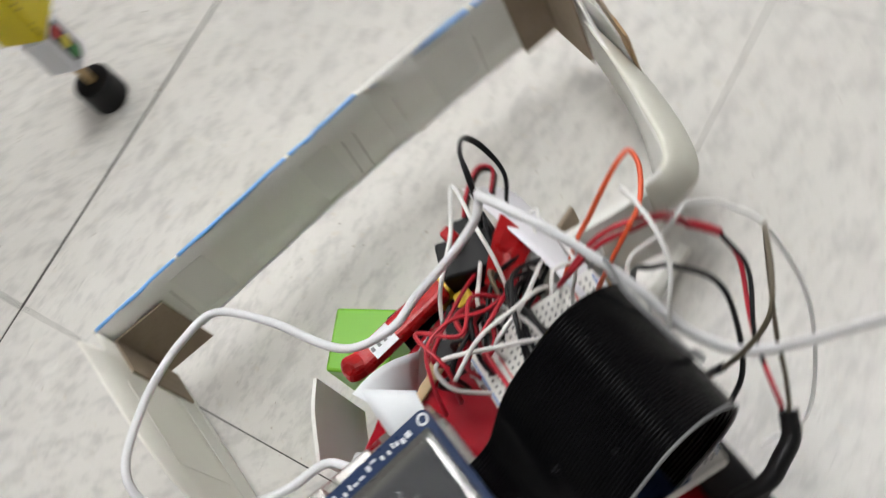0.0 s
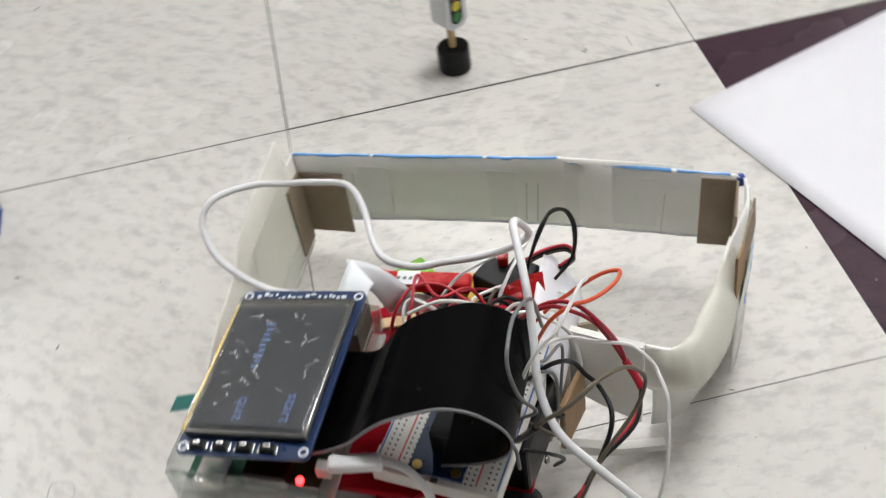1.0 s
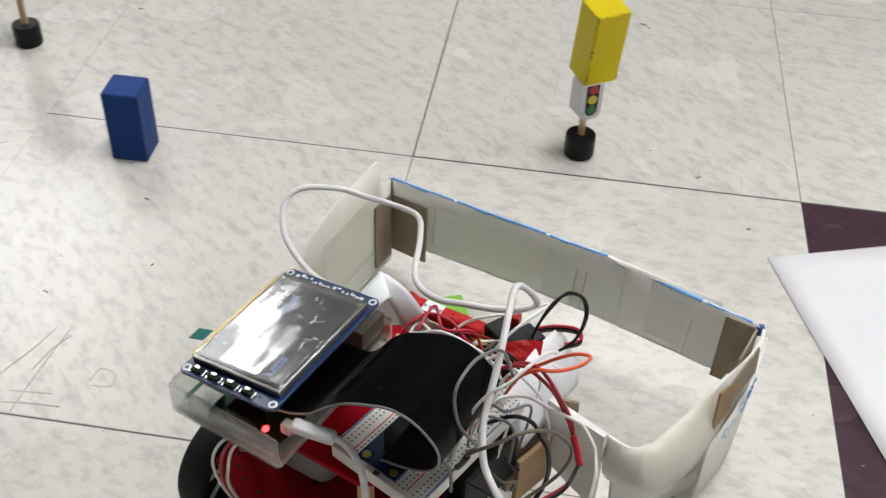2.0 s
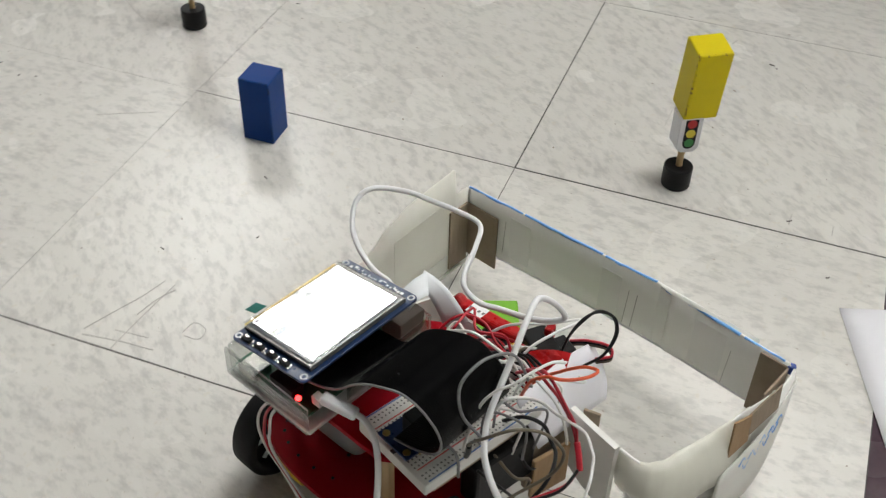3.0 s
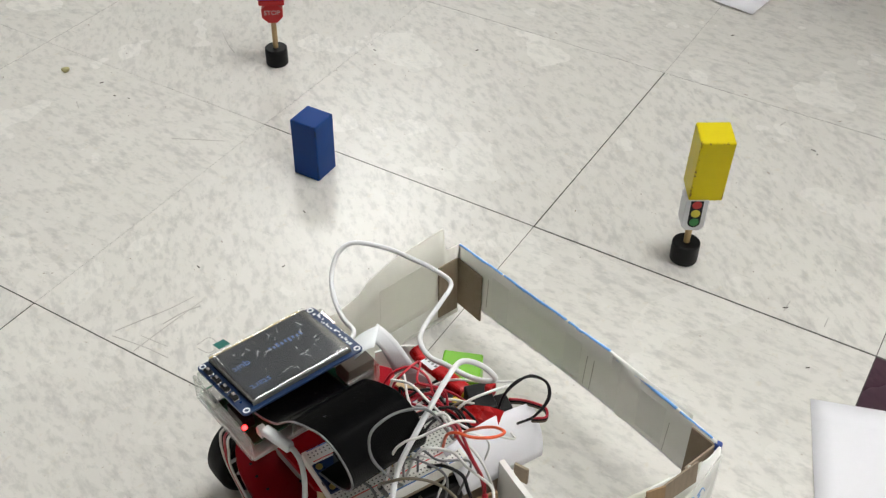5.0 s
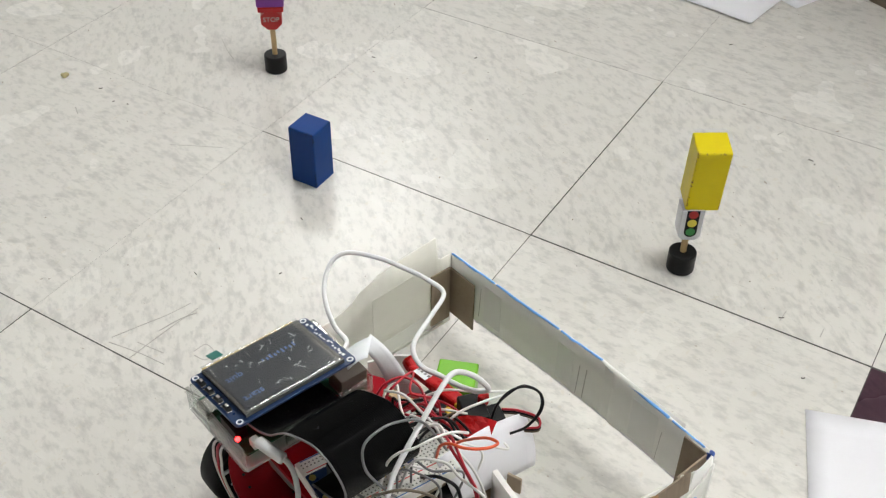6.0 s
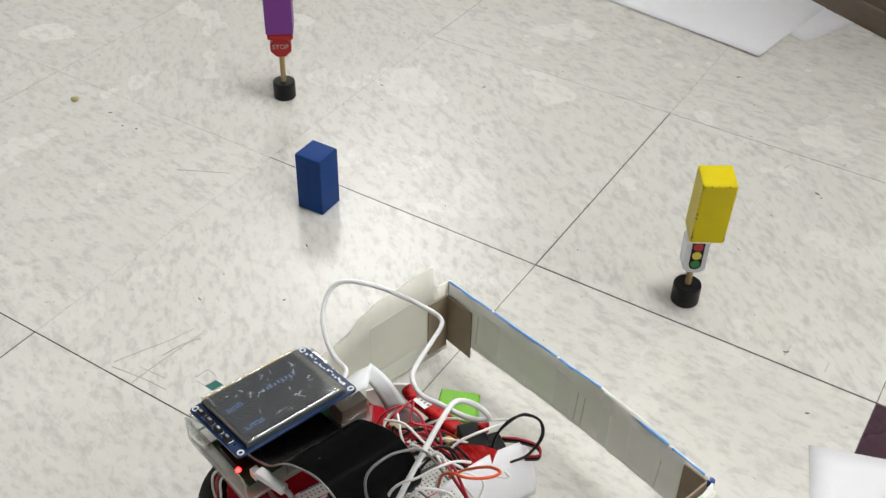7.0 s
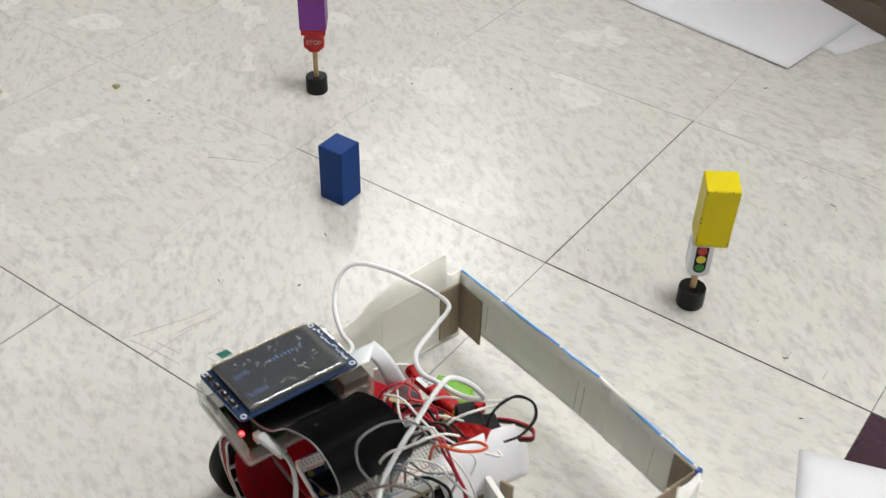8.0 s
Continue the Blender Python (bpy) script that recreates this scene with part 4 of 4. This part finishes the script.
    # foam arm back to the chassis
    arm = wall_strip([(0.1150, 0.0145, 0.030, 0.0880), (0.097, 0.0172, 0.036, 0.0885), (0.080, 0.0205, 0.044, 0.0885)], 0.0036)
    part("foam_arm", arm, M["foam"], e, "thick white foam board arm", False)
    low = wall_strip([(0.1255, 0.0190, 0.003, 0.0075), (0.100, 0.0100, 0.006, 0.012), (0.074, 0.0020, 0.014, 0.022)], 0.0050)
    part("foam_rail", low, M["foam"], e, "white foam rail along the foot", False)
    arm2 = wall_strip([(-0.032, 0.046, 0.030, 0.082), (-0.040, 0.034, 0.026, 0.084), (-0.050, 0.018, 0.022, 0.080)], 0.0016)
    part("card_arm", arm2, M["card_white"], e, "upright grey card strip", False)


def make_front(e):
    """Sensors, battery and taped card at the robot's front."""
    # red-wrapped battery with its label
    m = Matrix.Translation((0.010, 0.0285, 0.1010)) @ Matrix.Rotation(radians(4), 4, "Z") @ Matrix.Rotation(radians(-8), 4, "X")
    lipo = part("battery", box(0.044, 0.0105, 0.007, m, 0.0025, 3), M["red_tape"], e, "red shrink-wrapped battery")
    part("battery_label", box(0.011, 0.0098, 0.0003, m @ Matrix.Translation((-0.009, -0.0015, 0.0038))), M["silk"], lipo, "white label")
    bm = bmesh.new()
    for k in range(4):
        box(0.0015, 0.002, 0.0002, m @ Matrix.Translation((-0.0135 + 0.003 * k, -0.002, 0.00405)), bm=bm)
    part("label_print", bm, M["grey_wire"], lipo)
    part("wrap_end", box(0.010, 0.0095, 0.0085, m @ Matrix.Translation((-0.023, 0, 0.001)) @ Matrix.Rotation(0.5, 4, "Y"), 0.003, 3), M["red_tape"], lipo, "crumpled red wrap end")
    # sensor carriers
    for x, y, z, sx, sy, sz, rz, mat, nm, lab in (
            (0.030, 0.031, 0.098, 0.012, 0.010, 0.008, 20, "yellow_plastic", "connector", "yellow plug"),
            (0.035, 0.020, 0.100, 0.007, 0.006, 0.007, -10, "yellow_plastic", "connector", "yellow plug"),
            (0.046, 0.030, 0.100, 0.022, 0.016, 0.020, -24, "black", "sensor_block", "black sensor block"),
            (0.054, 0.040, 0.096, 0.014, 0.012, 0.016, -20, "black", "sensor_block", "black sensor block"),
            (0.022, 0.012, 0.098, 0.024, 0.008, 0.008, 40, "black", "plug_housing", "black plug housing"),
            (0.046, 0.038, 0.110, 0.005, 0.007, 0.010, 10, "red_tape", "plug_tip", "red and black plug"),
            (0.010, 0.010, 0.096, 0.03, 0.012, 0.005, 30, "pcb_green", "driver_board", "green driver board"),
            (0.040, 0.006, 0.099, 0.016, 0.008, 0.010, -15, "bread", "plug_housing", "white plug housing")):
        part(nm, box(sx, sy, sz, Matrix.Translation((x, y, z)) @ Matrix.Rotation(radians(rz), 4, "Z"), 0.0012), M[mat], e, lab)
    # added black plate that stands in for shade in the gaps under the tangle
    part("front_plate", box(0.055, 0.034, 0.004, Matrix.Translation((0.034, 0.022, 0.0925)), 0.001), M["black"], e)
    part("craft_stick", box(0.034, 0.006, 0.0018, Matrix.Translation((0.010, 0.006, 0.1000)) @ Matrix.Rotation(radians(18), 4, "Z"), 0.0005), M["dowel"], e, "pale wooden craft stick")
    # red folded tape
    rows = [[(0.045 + 0.02 * u + 0.004 * v, 0.016 + 0.016 * u - 0.012 * v, 0.107 + 0.006 * math.sin(2.4 * u) - 0.012 * v * u) for u in np.linspace(0, 1, 7)] for v in np.linspace(0, 1, 6)]
    part("folded_tape", sheet(rows, 0.0012, 0.0004), M["red_tape"], e, "folded red tape")
    # white paper wrapped over the right-hand sensor
    rows = []
    for v in np.linspace(0, 1, 8):
        row = []
        for u in np.linspace(0, 1, 10):
            a = Vector((0.0665, -0.018, 0.114)).lerp(Vector((0.0620, 0.0595, 0.097)), u)
            b = Vector((0.0800, -0.012, 0.080)).lerp(Vector((0.080, 0.054, 0.066)), u)
            c = a.lerp(b, v)
            c.x += 0.0045 * math.sin(math.pi * v) * (0.3 + 0.7 * u)
            c.z += 0.006 * math.sin(math.pi * u) * (1 - v)
            row.append(c)
        rows.append(row)
    part("paper_cover", sheet(rows, 0.0006), M["paper"], e, "curved white paper cover", True)
    part("mount_block", box(0.014, 0.034, 0.034, Matrix.Translation((0.062, 0.028, 0.070)), 0.002), M["frost"], e)
    part("side_board", box(0.004, 0.040, 0.040, Matrix.Translation((0.0740, 0.010, 0.054)) @ Matrix.Rotation(radians(-8), 4, "Z"), 0.001), M["cardboard"], e, "brown card side board")
    part("shelf", box(0.012, 0.066, 0.003, Matrix.Translation((0.0610, -0.045, 0.0925)) @ Matrix.Rotation(radians(-7), 4, "Z"), 0.0006), M["cardboard"], e, "brown card strip under the breadboard")
    part("amber_board", box(0.003, 0.026, 0.034, Matrix.Translation((0.0830, -0.002, 0.054)) @ Matrix.Rotation(radians(-14), 4, "Z"), 0.0008), M["cardboard_b"], e, "amber cardboard side board")
    mount = part("dark_mount", box(0.014, 0.044, 0.036, Matrix.Translation((0.0670, -0.030, 0.071)) @ Matrix.Rotation(radians(-8), 4, "Z"), 0.002), M["black"], e, "black motor mount")
    for y, z in ((-0.020, 0.076), (-0.040, 0.066)):
        part("screw", cyl(0.0022, 0.002, Matrix.Translation((0.0745 - 0.14 * (y + 0.03), y, z)) @ Matrix.Rotation(radians(90), 4, "Y"), 16, 0.0007), M["steel"], mount)
    for k in range(3):
        part("underside_lead", tube([(0.070, -0.052 + 0.014 * k, 0.090), (0.080, -0.046 + 0.014 * k, 0.080 - 0.006 * k), (0.084 - 0.002 * k, -0.036 + 0.016 * k, 0.062), (0.078, -0.030 + 0.015 * k, 0.046)], 0.0009, 6), M["olive_wire" if k == 1 else "black_wire"], e, "dark lead under the breadboard", True)
    part("brown_scrap", box(0.010, 0.002, 0.014, Matrix.Translation((0.0865, 0.0300, 0.073)) @ Matrix.Rotation(radians(18), 4, "Z"), 0.0005), M["cardboard"], e, "brown cardboard scrap")
    # flat white camera cable, folded
    def flat(c00, c01, c10, c11, bow):
        rows = []
        for v in np.linspace(0, 1, 7):
            l, r = Vector(c00).lerp(Vector(c10), v), Vector(c01).lerp(Vector(c11), v)
            rows.append([l.lerp(r, u) + Vector((0, 0, bow * math.sin(math.pi * v))) for u in np.linspace(0, 1, 5)])
        return sheet(rows, 0.0004)
    cc = part("camera_cable", flat((-0.0110, -0.027, 0.1490), (0.0020, -0.033, 0.1490), (-0.0095, -0.0062, 0.1515), (0.0045, -0.0200, 0.1530), 0.002), M["silk"], e, "folded flat white camera cable", True)
    part("cable_fold", flat((-0.0125, -0.0050, 0.1500), (-0.0075, -0.0170, 0.1500), (0.0108, 0.0080, 0.1160), (0.0010, -0.0030, 0.1140), 0.006), M["silk"], cc, "", True)
    part("cable_end", flat((0.0108, 0.0080, 0.1160), (0.0010, -0.0030, 0.1140), (0.0160, 0.0150, 0.1060), (0.0060, 0.0040, 0.1040), 0.001), M["silk"], cc)


def make_wires(e):
    def wire(name, pts, r, mat, label, parent=e):
        return part(name, tube(pts, r), M[mat], parent, label, True)
    # power and data cables
    wire("usb_cable", [(-0.030, -0.016, 0.126), (-0.038, -0.006, 0.124), (-0.055, -0.003, 0.122), (-0.073, 0.003, 0.124), (-0.088, 0.012, 0.128), (-0.096, 0.024, 0.136), (-0.093, 0.036, 0.140), (-0.081, 0.053, 0.134), (-0.073, 0.068, 0.122), (-0.060, 0.078, 0.115),
                       (-0.0436, 0.0805, 0.112), (-0.027, 0.057, 0.119), (-0.015, 0.033, 0.120), (-0.006, 0.0235, 0.120), (0.009, 0.019, 0.122), (0.022, 0.0215, 0.124), (0.040, 0.0215, 0.130), (0.055, 0.0225, 0.137), (0.0620, 0.0265, 0.142),
                       (0.0605, 0.016, 0.159), (0.062, -0.001, 0.175), (0.067, -0.016, 0.175), (0.073, -0.033, 0.168), (0.077, -0.047, 0.159), (0.080, -0.059, 0.148), (0.086, -0.0685, 0.139), (0.093, -0.074, 0.133), (0.107, -0.0795, 0.124),
                       (0.145, -0.082, 0.080), (0.20, -0.090, 0.020), (0.26, -0.10, 0.0025), (0.40, -0.16, 0.0025)], 0.0017, "cable", "thick white data cable")
    plug = part("power_plug", box(0.0065, 0.021, 0.0055, Matrix.Translation((0.0152, -0.0972, 0.1370)) @ Matrix.Rotation(radians(-77), 4, "Z") @ Matrix.Rotation(radians(-3), 4, "X"), 0.0016, 3), M["cable"], e, "white power plug")
    wire("power_cable", [(0.024, -0.0950, 0.1365), (0.029, -0.0942, 0.1355), (0.036, -0.0952, 0.1320), (0.0435, -0.0990, 0.1220), (0.050, -0.1070, 0.098), (0.058, -0.125, 0.030), (0.10, -0.150, 0.0025), (0.30, -0.17, 0.0025)], 0.0017, "cable", "thick white power cable", plug)
    part("usb_plug", box(0.009, 0.010, 0.005, Matrix.Translation((-0.028, -0.017, 0.1245)) @ Matrix.Rotation(0.5, 4, "Z"), 0.0015, 3), M["cable"], e, "white plug")
    # jumper wires that stand clear of the tangle
    thin = 0.00085
    wire("jumper_wire", [(0.015, -0.016, 0.130), (0.030, -0.013, 0.137), (0.046, -0.013, 0.137), (0.056, -0.010, 0.130), (0.064, -0.006, 0.112)], thin, "white_wire", "white jumper wire")
    wire("jumper_wire", [(0.020, 0.008, 0.110), (0.030, 0.020, 0.118), (0.046, 0.034, 0.120), (0.0585, 0.050, 0.120), (0.055, 0.030, 0.122), (0.052, 0.013, 0.122), (0.048, 0.003, 0.112)], thin, "white_wire", "white jumper wire")
    wire("jumper_wire", [(0.066, -0.060, 0.112), (0.074, -0.060, 0.150), (0.080, -0.056, 0.164), (0.0865, -0.050, 0.170), (0.0905, -0.040, 0.174), (0.0925, -0.028, 0.172), (0.0938, -0.018, 0.165)], 0.0008, "white_wire", "white jumper wire with a long tip")
    wire("jumper_wire", [(0.058, -0.018, 0.138), (0.064, -0.013, 0.140), (0.074, -0.014, 0.135), (0.084, -0.003, 0.110), (0.086, 0.008, 0.070), (0.080, 0.005, 0.058)], thin, "white_wire", "white jumper wire")
    wire("jumper_wire", [(0.066, -0.045, 0.110), (0.074, -0.040, 0.139), (0.084, -0.026, 0.136), (0.098, -0.026, 0.136), (0.1076, -0.0224, 0.132), (0.113, -0.0205, 0.128), (0.120, -0.025, 0.126), (0.1235, -0.028, 0.122), (0.129, -0.040, 0.114), (0.128, -0.060, 0.080), (0.108, -0.080, 0.045), (0.085, -0.080, 0.050)], thin, "white_wire", "white jumper wire")
    for d in (0.0, 0.0022):
        wire("power_lead", [(0.062, -0.014, 0.130), (0.078, -0.020 + d, 0.148), (0.090, -0.026 + d, 0.153 + d), (0.098 + d, -0.025, 0.146), (0.1045 + d, -0.0215, 0.130), (0.110, -0.023, 0.120)], 0.0009, "red_wire", "red power lead")
    wire("lead_sleeve", [(0.1095, -0.0225, 0.121), (0.114, -0.026, 0.116), (0.1175, -0.029, 0.111)], 0.0017, "red_wire", "red heat-shrink sleeve")
    for d in (0.0, 0.004):
        wire("power_lead", [(0.117, -0.029, 0.112), (0.1160, -0.040 - d, 0.107), (0.1055 - d / 2, -0.056 - d, 0.101), (0.0985, -0.070, 0.097), (0.0926, -0.085, 0.0925), (0.0875, -0.0935, 0.092)], 0.0009, "red_wire" if d == 0 else "black_wire", "power lead beside the deck")
    wire("taped_lead", [(0.0935, -0.0865, 0.0960), (0.0885, -0.0930, 0.0925), (0.0810, -0.0962, 0.0915), (0.0730, -0.0985, 0.0900), (0.0600, -0.0960, 0.0880)], 0.0034, "black_wire", "thick black taped lead")
    wire("jumper_wire", [(0.068, -0.030, 0.110), (0.080, -0.028, 0.121), (0.087, -0.020, 0.113), (0.0925, -0.020, 0.105), (0.0985, -0.023, 0.102), (0.1055, -0.037, 0.104), (0.1045, -0.048, 0.096), (0.094, -0.062, 0.075), (0.076, -0.066, 0.062)], 0.0011, "black_wire", "black jumper wire")
    wire("jumper_wire", [(0.070, -0.062, 0.112), (0.083, -0.076, 0.146), (0.0960, -0.079, 0.165), (0.1045, -0.072, 0.171), (0.112, -0.062, 0.167), (0.117, -0.055, 0.158), (0.120, -0.051, 0.146), (0.1165, -0.055, 0.132), (0.1050, -0.070, 0.118), (0.0990, -0.080, 0.106), (0.0925, -0.0885, 0.096)], thin, "olive_wire", "brown jumper wire")
    wire("lead_sleeve", [(0.0700, -0.0620, 0.1120), (0.0755, -0.0675, 0.1250), (0.0815, -0.0745, 0.1420)], 0.0015, "black_wire", "black plug sleeve")
    wire("jumper_wire", [(0.074, -0.016, 0.130), (0.0745, -0.034, 0.168), (0.0715, -0.049, 0.177), (0.0715, -0.063, 0.1795), (0.0725, -0.073, 0.175), (0.0760, -0.074, 0.159), (0.0790, -0.062, 0.134), (0.069, -0.050, 0.110)], 0.0008, "grey_wire", "grey looping jumper wire")
    wire("jumper_wire", [(0.053, -0.074, 0.116), (0.060, -0.073, 0.124), (0.067, -0.071, 0.124), (0.071, -0.070, 0.118), (0.072, -0.070, 0.104)], thin, "grey_wire", "short grey jumper wire")
    for d in (0.0, 0.0016):
        wire("servo_lead", [(0.056, 0.036, 0.100), (0.0605, 0.036, 0.119), (0.064 + d / 2, 0.042, 0.130), (0.068, 0.051, 0.132 + d / 2), (0.073 + d / 2, 0.0595, 0.125), (0.0770 + d / 2, 0.058, 0.115), (0.0775, 0.047, 0.107), (0.070, 0.040, 0.098)], 0.00085, "black_wire", "looped dark servo lead")
    for k, mat in enumerate(("red_wire", "black_wire", "olive_wire")):
        wire("servo_lead", [(0.055, 0.046, 0.1035 - 0.0017 * k), (0.062, 0.054, 0.1025 - 0.0017 * k), (0.072, 0.0615, 0.0995 - 0.0017 * k), (0.0765, 0.0585, 0.0965 - 0.0017 * k), (0.070, 0.052, 0.0945 - 0.0017 * k)], 0.0008, mat, "folded three-wire servo lead")
    wire("jumper_wire", [(0.072, -0.022, 0.126), (0.080, -0.026, 0.147), (0.0885, -0.026, 0.157), (0.095, -0.023, 0.1575), (0.1003, -0.018, 0.1575), (0.1048, -0.0115, 0.158), (0.1052, -0.0060, 0.158), (0.0984, -0.0065, 0.156), (0.0894, -0.0071, 0.148), (0.0841, -0.0072, 0.142), (0.0764, -0.0070, 0.133), (0.066, -0.008, 0.118)], 0.0009, "orange_wire", "orange looped jumper wire")
    for k, o in enumerate((0.0, 0.007)):
        wire("jumper_wire", [(0.004 + o, -0.016, 0.112), (0.008 + o, -0.010, 0.126 + 0.3 * o), (0.014, 0.000 + o, 0.130), (0.026, 0.003 - o, 0.129), (0.037, 0.000 + o, 0.124), (0.046, 0.004, 0.114)], 0.0008, "red_wire", "red jumper wire")
    wire("jumper_wire", [(0.022, -0.020, 0.108), (0.012, -0.014, 0.122), (0.014, -0.006, 0.128), (0.034, -0.018, 0.132), (0.052, -0.022, 0.116)], thin, "white_wire", "white jumper wire")
    # cables that hang at the back
    for k, (o, mat) in enumerate(((0.0, "white_wire"), (0.0035, "red_wire"), (0.0065, "white_wire"))):
        wire("motor_lead", [(-0.022 + o, -0.092, 0.112), (-0.030 + o, -0.108, 0.112), (-0.041 + 1.5 * o, -0.108, 0.088), (-0.037 + o, -0.108, 0.070), (-0.020 + 2 * o, -0.109, 0.058 - o), (0.000 + 2 * o, -0.113, 0.046 - o), (0.016 + 2 * o, -0.118, 0.030), (0.026, -0.120, 0.006)], thin, mat, "motor lead")
    # the tangle in front of the breadboard
    rnd = random.Random(7)
    for k in range(15):
        mat = ("black_wire", "red_wire", "white_wire", "black_wire", "black_wire", "red_wire", "red_wire", "olive_wire", "black_wire", "black_wire")[k % 10]
        x0, x1 = rnd.uniform(0.012, 0.045), rnd.uniform(0.035, 0.074)
        y0, y1 = rnd.uniform(-0.012, 0.006), rnd.uniform(0.010, 0.036)
        h = rnd.uniform(0.105, 0.118)
        pts = [(x0, y0, 0.100), (x0 + rnd.uniform(-0.006, 0.006), y0 + 0.004, h), ((x0 + x1) / 2, (y0 + y1) / 2 + rnd.uniform(-0.008, 0.008), h + rnd.uniform(-0.006, 0.005)), (x1 + rnd.uniform(-0.006, 0.006), y1 - 0.004, h - 0.010), (x1, y1, 0.098)]
        wire("jumper_wire", pts, rnd.choice((0.0008, 0.0009, 0.0011)), mat, {"red_wire": "red", "black_wire": "black", "white_wire": "white", "grey_wire": "grey", "orange_wire": "orange", "olive_wire": "brown"}[mat] + " jumper wire in the tangle")
    for k in range(13):
        mat = ("black_wire", "red_wire", "black_wire", "white_wire", "red_wire", "black_wire")[k % 6]
        x0, x1 = rnd.uniform(0.014, 0.050), rnd.uniform(0.030, 0.066)
        y0, h = rnd.uniform(-0.034, -0.010), rnd.uniform(0.113, 0.121)
        pts = [(x0, y0, 0.108), (x0, y0 + 0.003, h), ((x0 + x1) / 2, -0.004 + rnd.uniform(-0.006, 0.006), h + 0.004), (x1, 0.006, h - 0.006), (x1, 0.012, 0.100)]
        wire("jumper_wire", pts, 0.0009, mat, mat.split("_")[0] + " jumper wire over the breadboard")
    for k in range(4):
        mat = ("grey_wire", "white_wire", "grey_wire", "white_wire")[k]
        y = rnd.uniform(-0.055, 0.0)
        x = rnd.uniform(0.060, 0.068)
        pts = [(x, y, 0.105), (x + 0.003, y, 0.122 + rnd.uniform(-0.004, 0.01)), (x + 0.010, y + rnd.uniform(0.0, 0.02), 0.126 + rnd.uniform(-0.01, 0.008)), (x + 0.014, y + rnd.uniform(0.01, 0.03), 0.108), (x + 0.014, y + 0.02, 0.085)]
        wire("jumper_wire", pts, 0.00075, mat, mat.split("_")[0] + " jumper wire beside the breadboard")


# ---------------------------------------------------------------- put it together
make_room()
room_lights()
make_cabinet()
make_block(-0.2165, -0.0345, 0, 1.0, "toy_blue", "dark blue wooden block standing on the floor")
make_block(0.058, -0.2305, 0, 21.5, "toy_green", "bright green wooden block standing inside the bumper box")
make_block(0.1327, 0.0387, 0.0700, 32.3, "toy_yellow", "yellow wooden block leaning on top of the toy traffic light", 0.0280, 0.0265, 0.0635, (6.0, 3.0))
make_traffic_light()
make_stop_sign()
make_block(-0.3655, 0.1010, 0.0752, 36, "toy_red", "thin red wooden slab on the toy stop sign", 0.0265, 0.0265, 0.0065)
make_block(-0.3655, 0.1010, 0.0818, 36, "toy_purple", "purple wooden block stacked on the toy stop sign", 0.0285, 0.0285, 0.050)
make_block(-0.3655, 0.1010, 0.1319, 36, "toy_red", "red wooden slab on top of the purple block", 0.0285, 0.0285, 0.010)
make_paper(0.216, -0.279, 0.2735, -0.072, 18.5, 0.0006, "blank white printer sheet lying on the floor")
make_paper(-0.279, 0.216, 0.039, 0.475, -9.0, 0.0012, "white sheet with a curled edge on another sheet", 0.45)
make_paper(-0.279, 0.216, 0.072, 0.544, -24.0, 0.0004, "white sheet half under another sheet")
make_debris()
ROBOT = make_robot()
make_floor()


# ---------------------------------------------------------------- what moves
# seconds, shift of the robot in x and y, turn
DRIVE = [(0, -0.0063, 0.0132, -4.32), (0.5, -0.0067, 0.0087, -4.42), (1, -0.0072, 0.0077, -4.5), (1.5, -0.0071, 0.0038, -4.0), (1.7, -0.0060, 0.0040, -3.9),
         (2.8, -0.0041, 0.0014, -2.5), (3, -0.0030, 0.0014, -2.0), (3.5, -0.0011, 0.0020, -1.5), (4, -0.0003, 0.0015, -0.84), (4.5, 0.0, 0.0003, -0.1), (5, 0.0004, 0.0008, 0.1),
         (6.5, -0.0004, -0.0012, 1.49), (7, -0.0006, -0.0005, 2.4), (7.5, 0.0022, 0.0050, 2.85), (8, 0.0031, 0.0063, 2.55)]


def motions():
    walk(ROBOT, [(t, pose(0.05 + x, -0.30 + y, 0, 0, 0, -19.5 + a)) for t, x, y, a in DRIVE])
    ahead = Vector((math.sin(radians(19.5)), math.cos(radians(19.5))))
    for hub, m, wx in WHEELS:
        rows = []
        for t, x, y, a in DRIVE:
            roll = (Vector((x, y)).dot(ahead) + radians(a) * wx) / 0.0327
            rows.append((t, m @ pose(0, 0, 0, -math.degrees(roll), 0, 0)))
        walk(hub, rows)


motions()
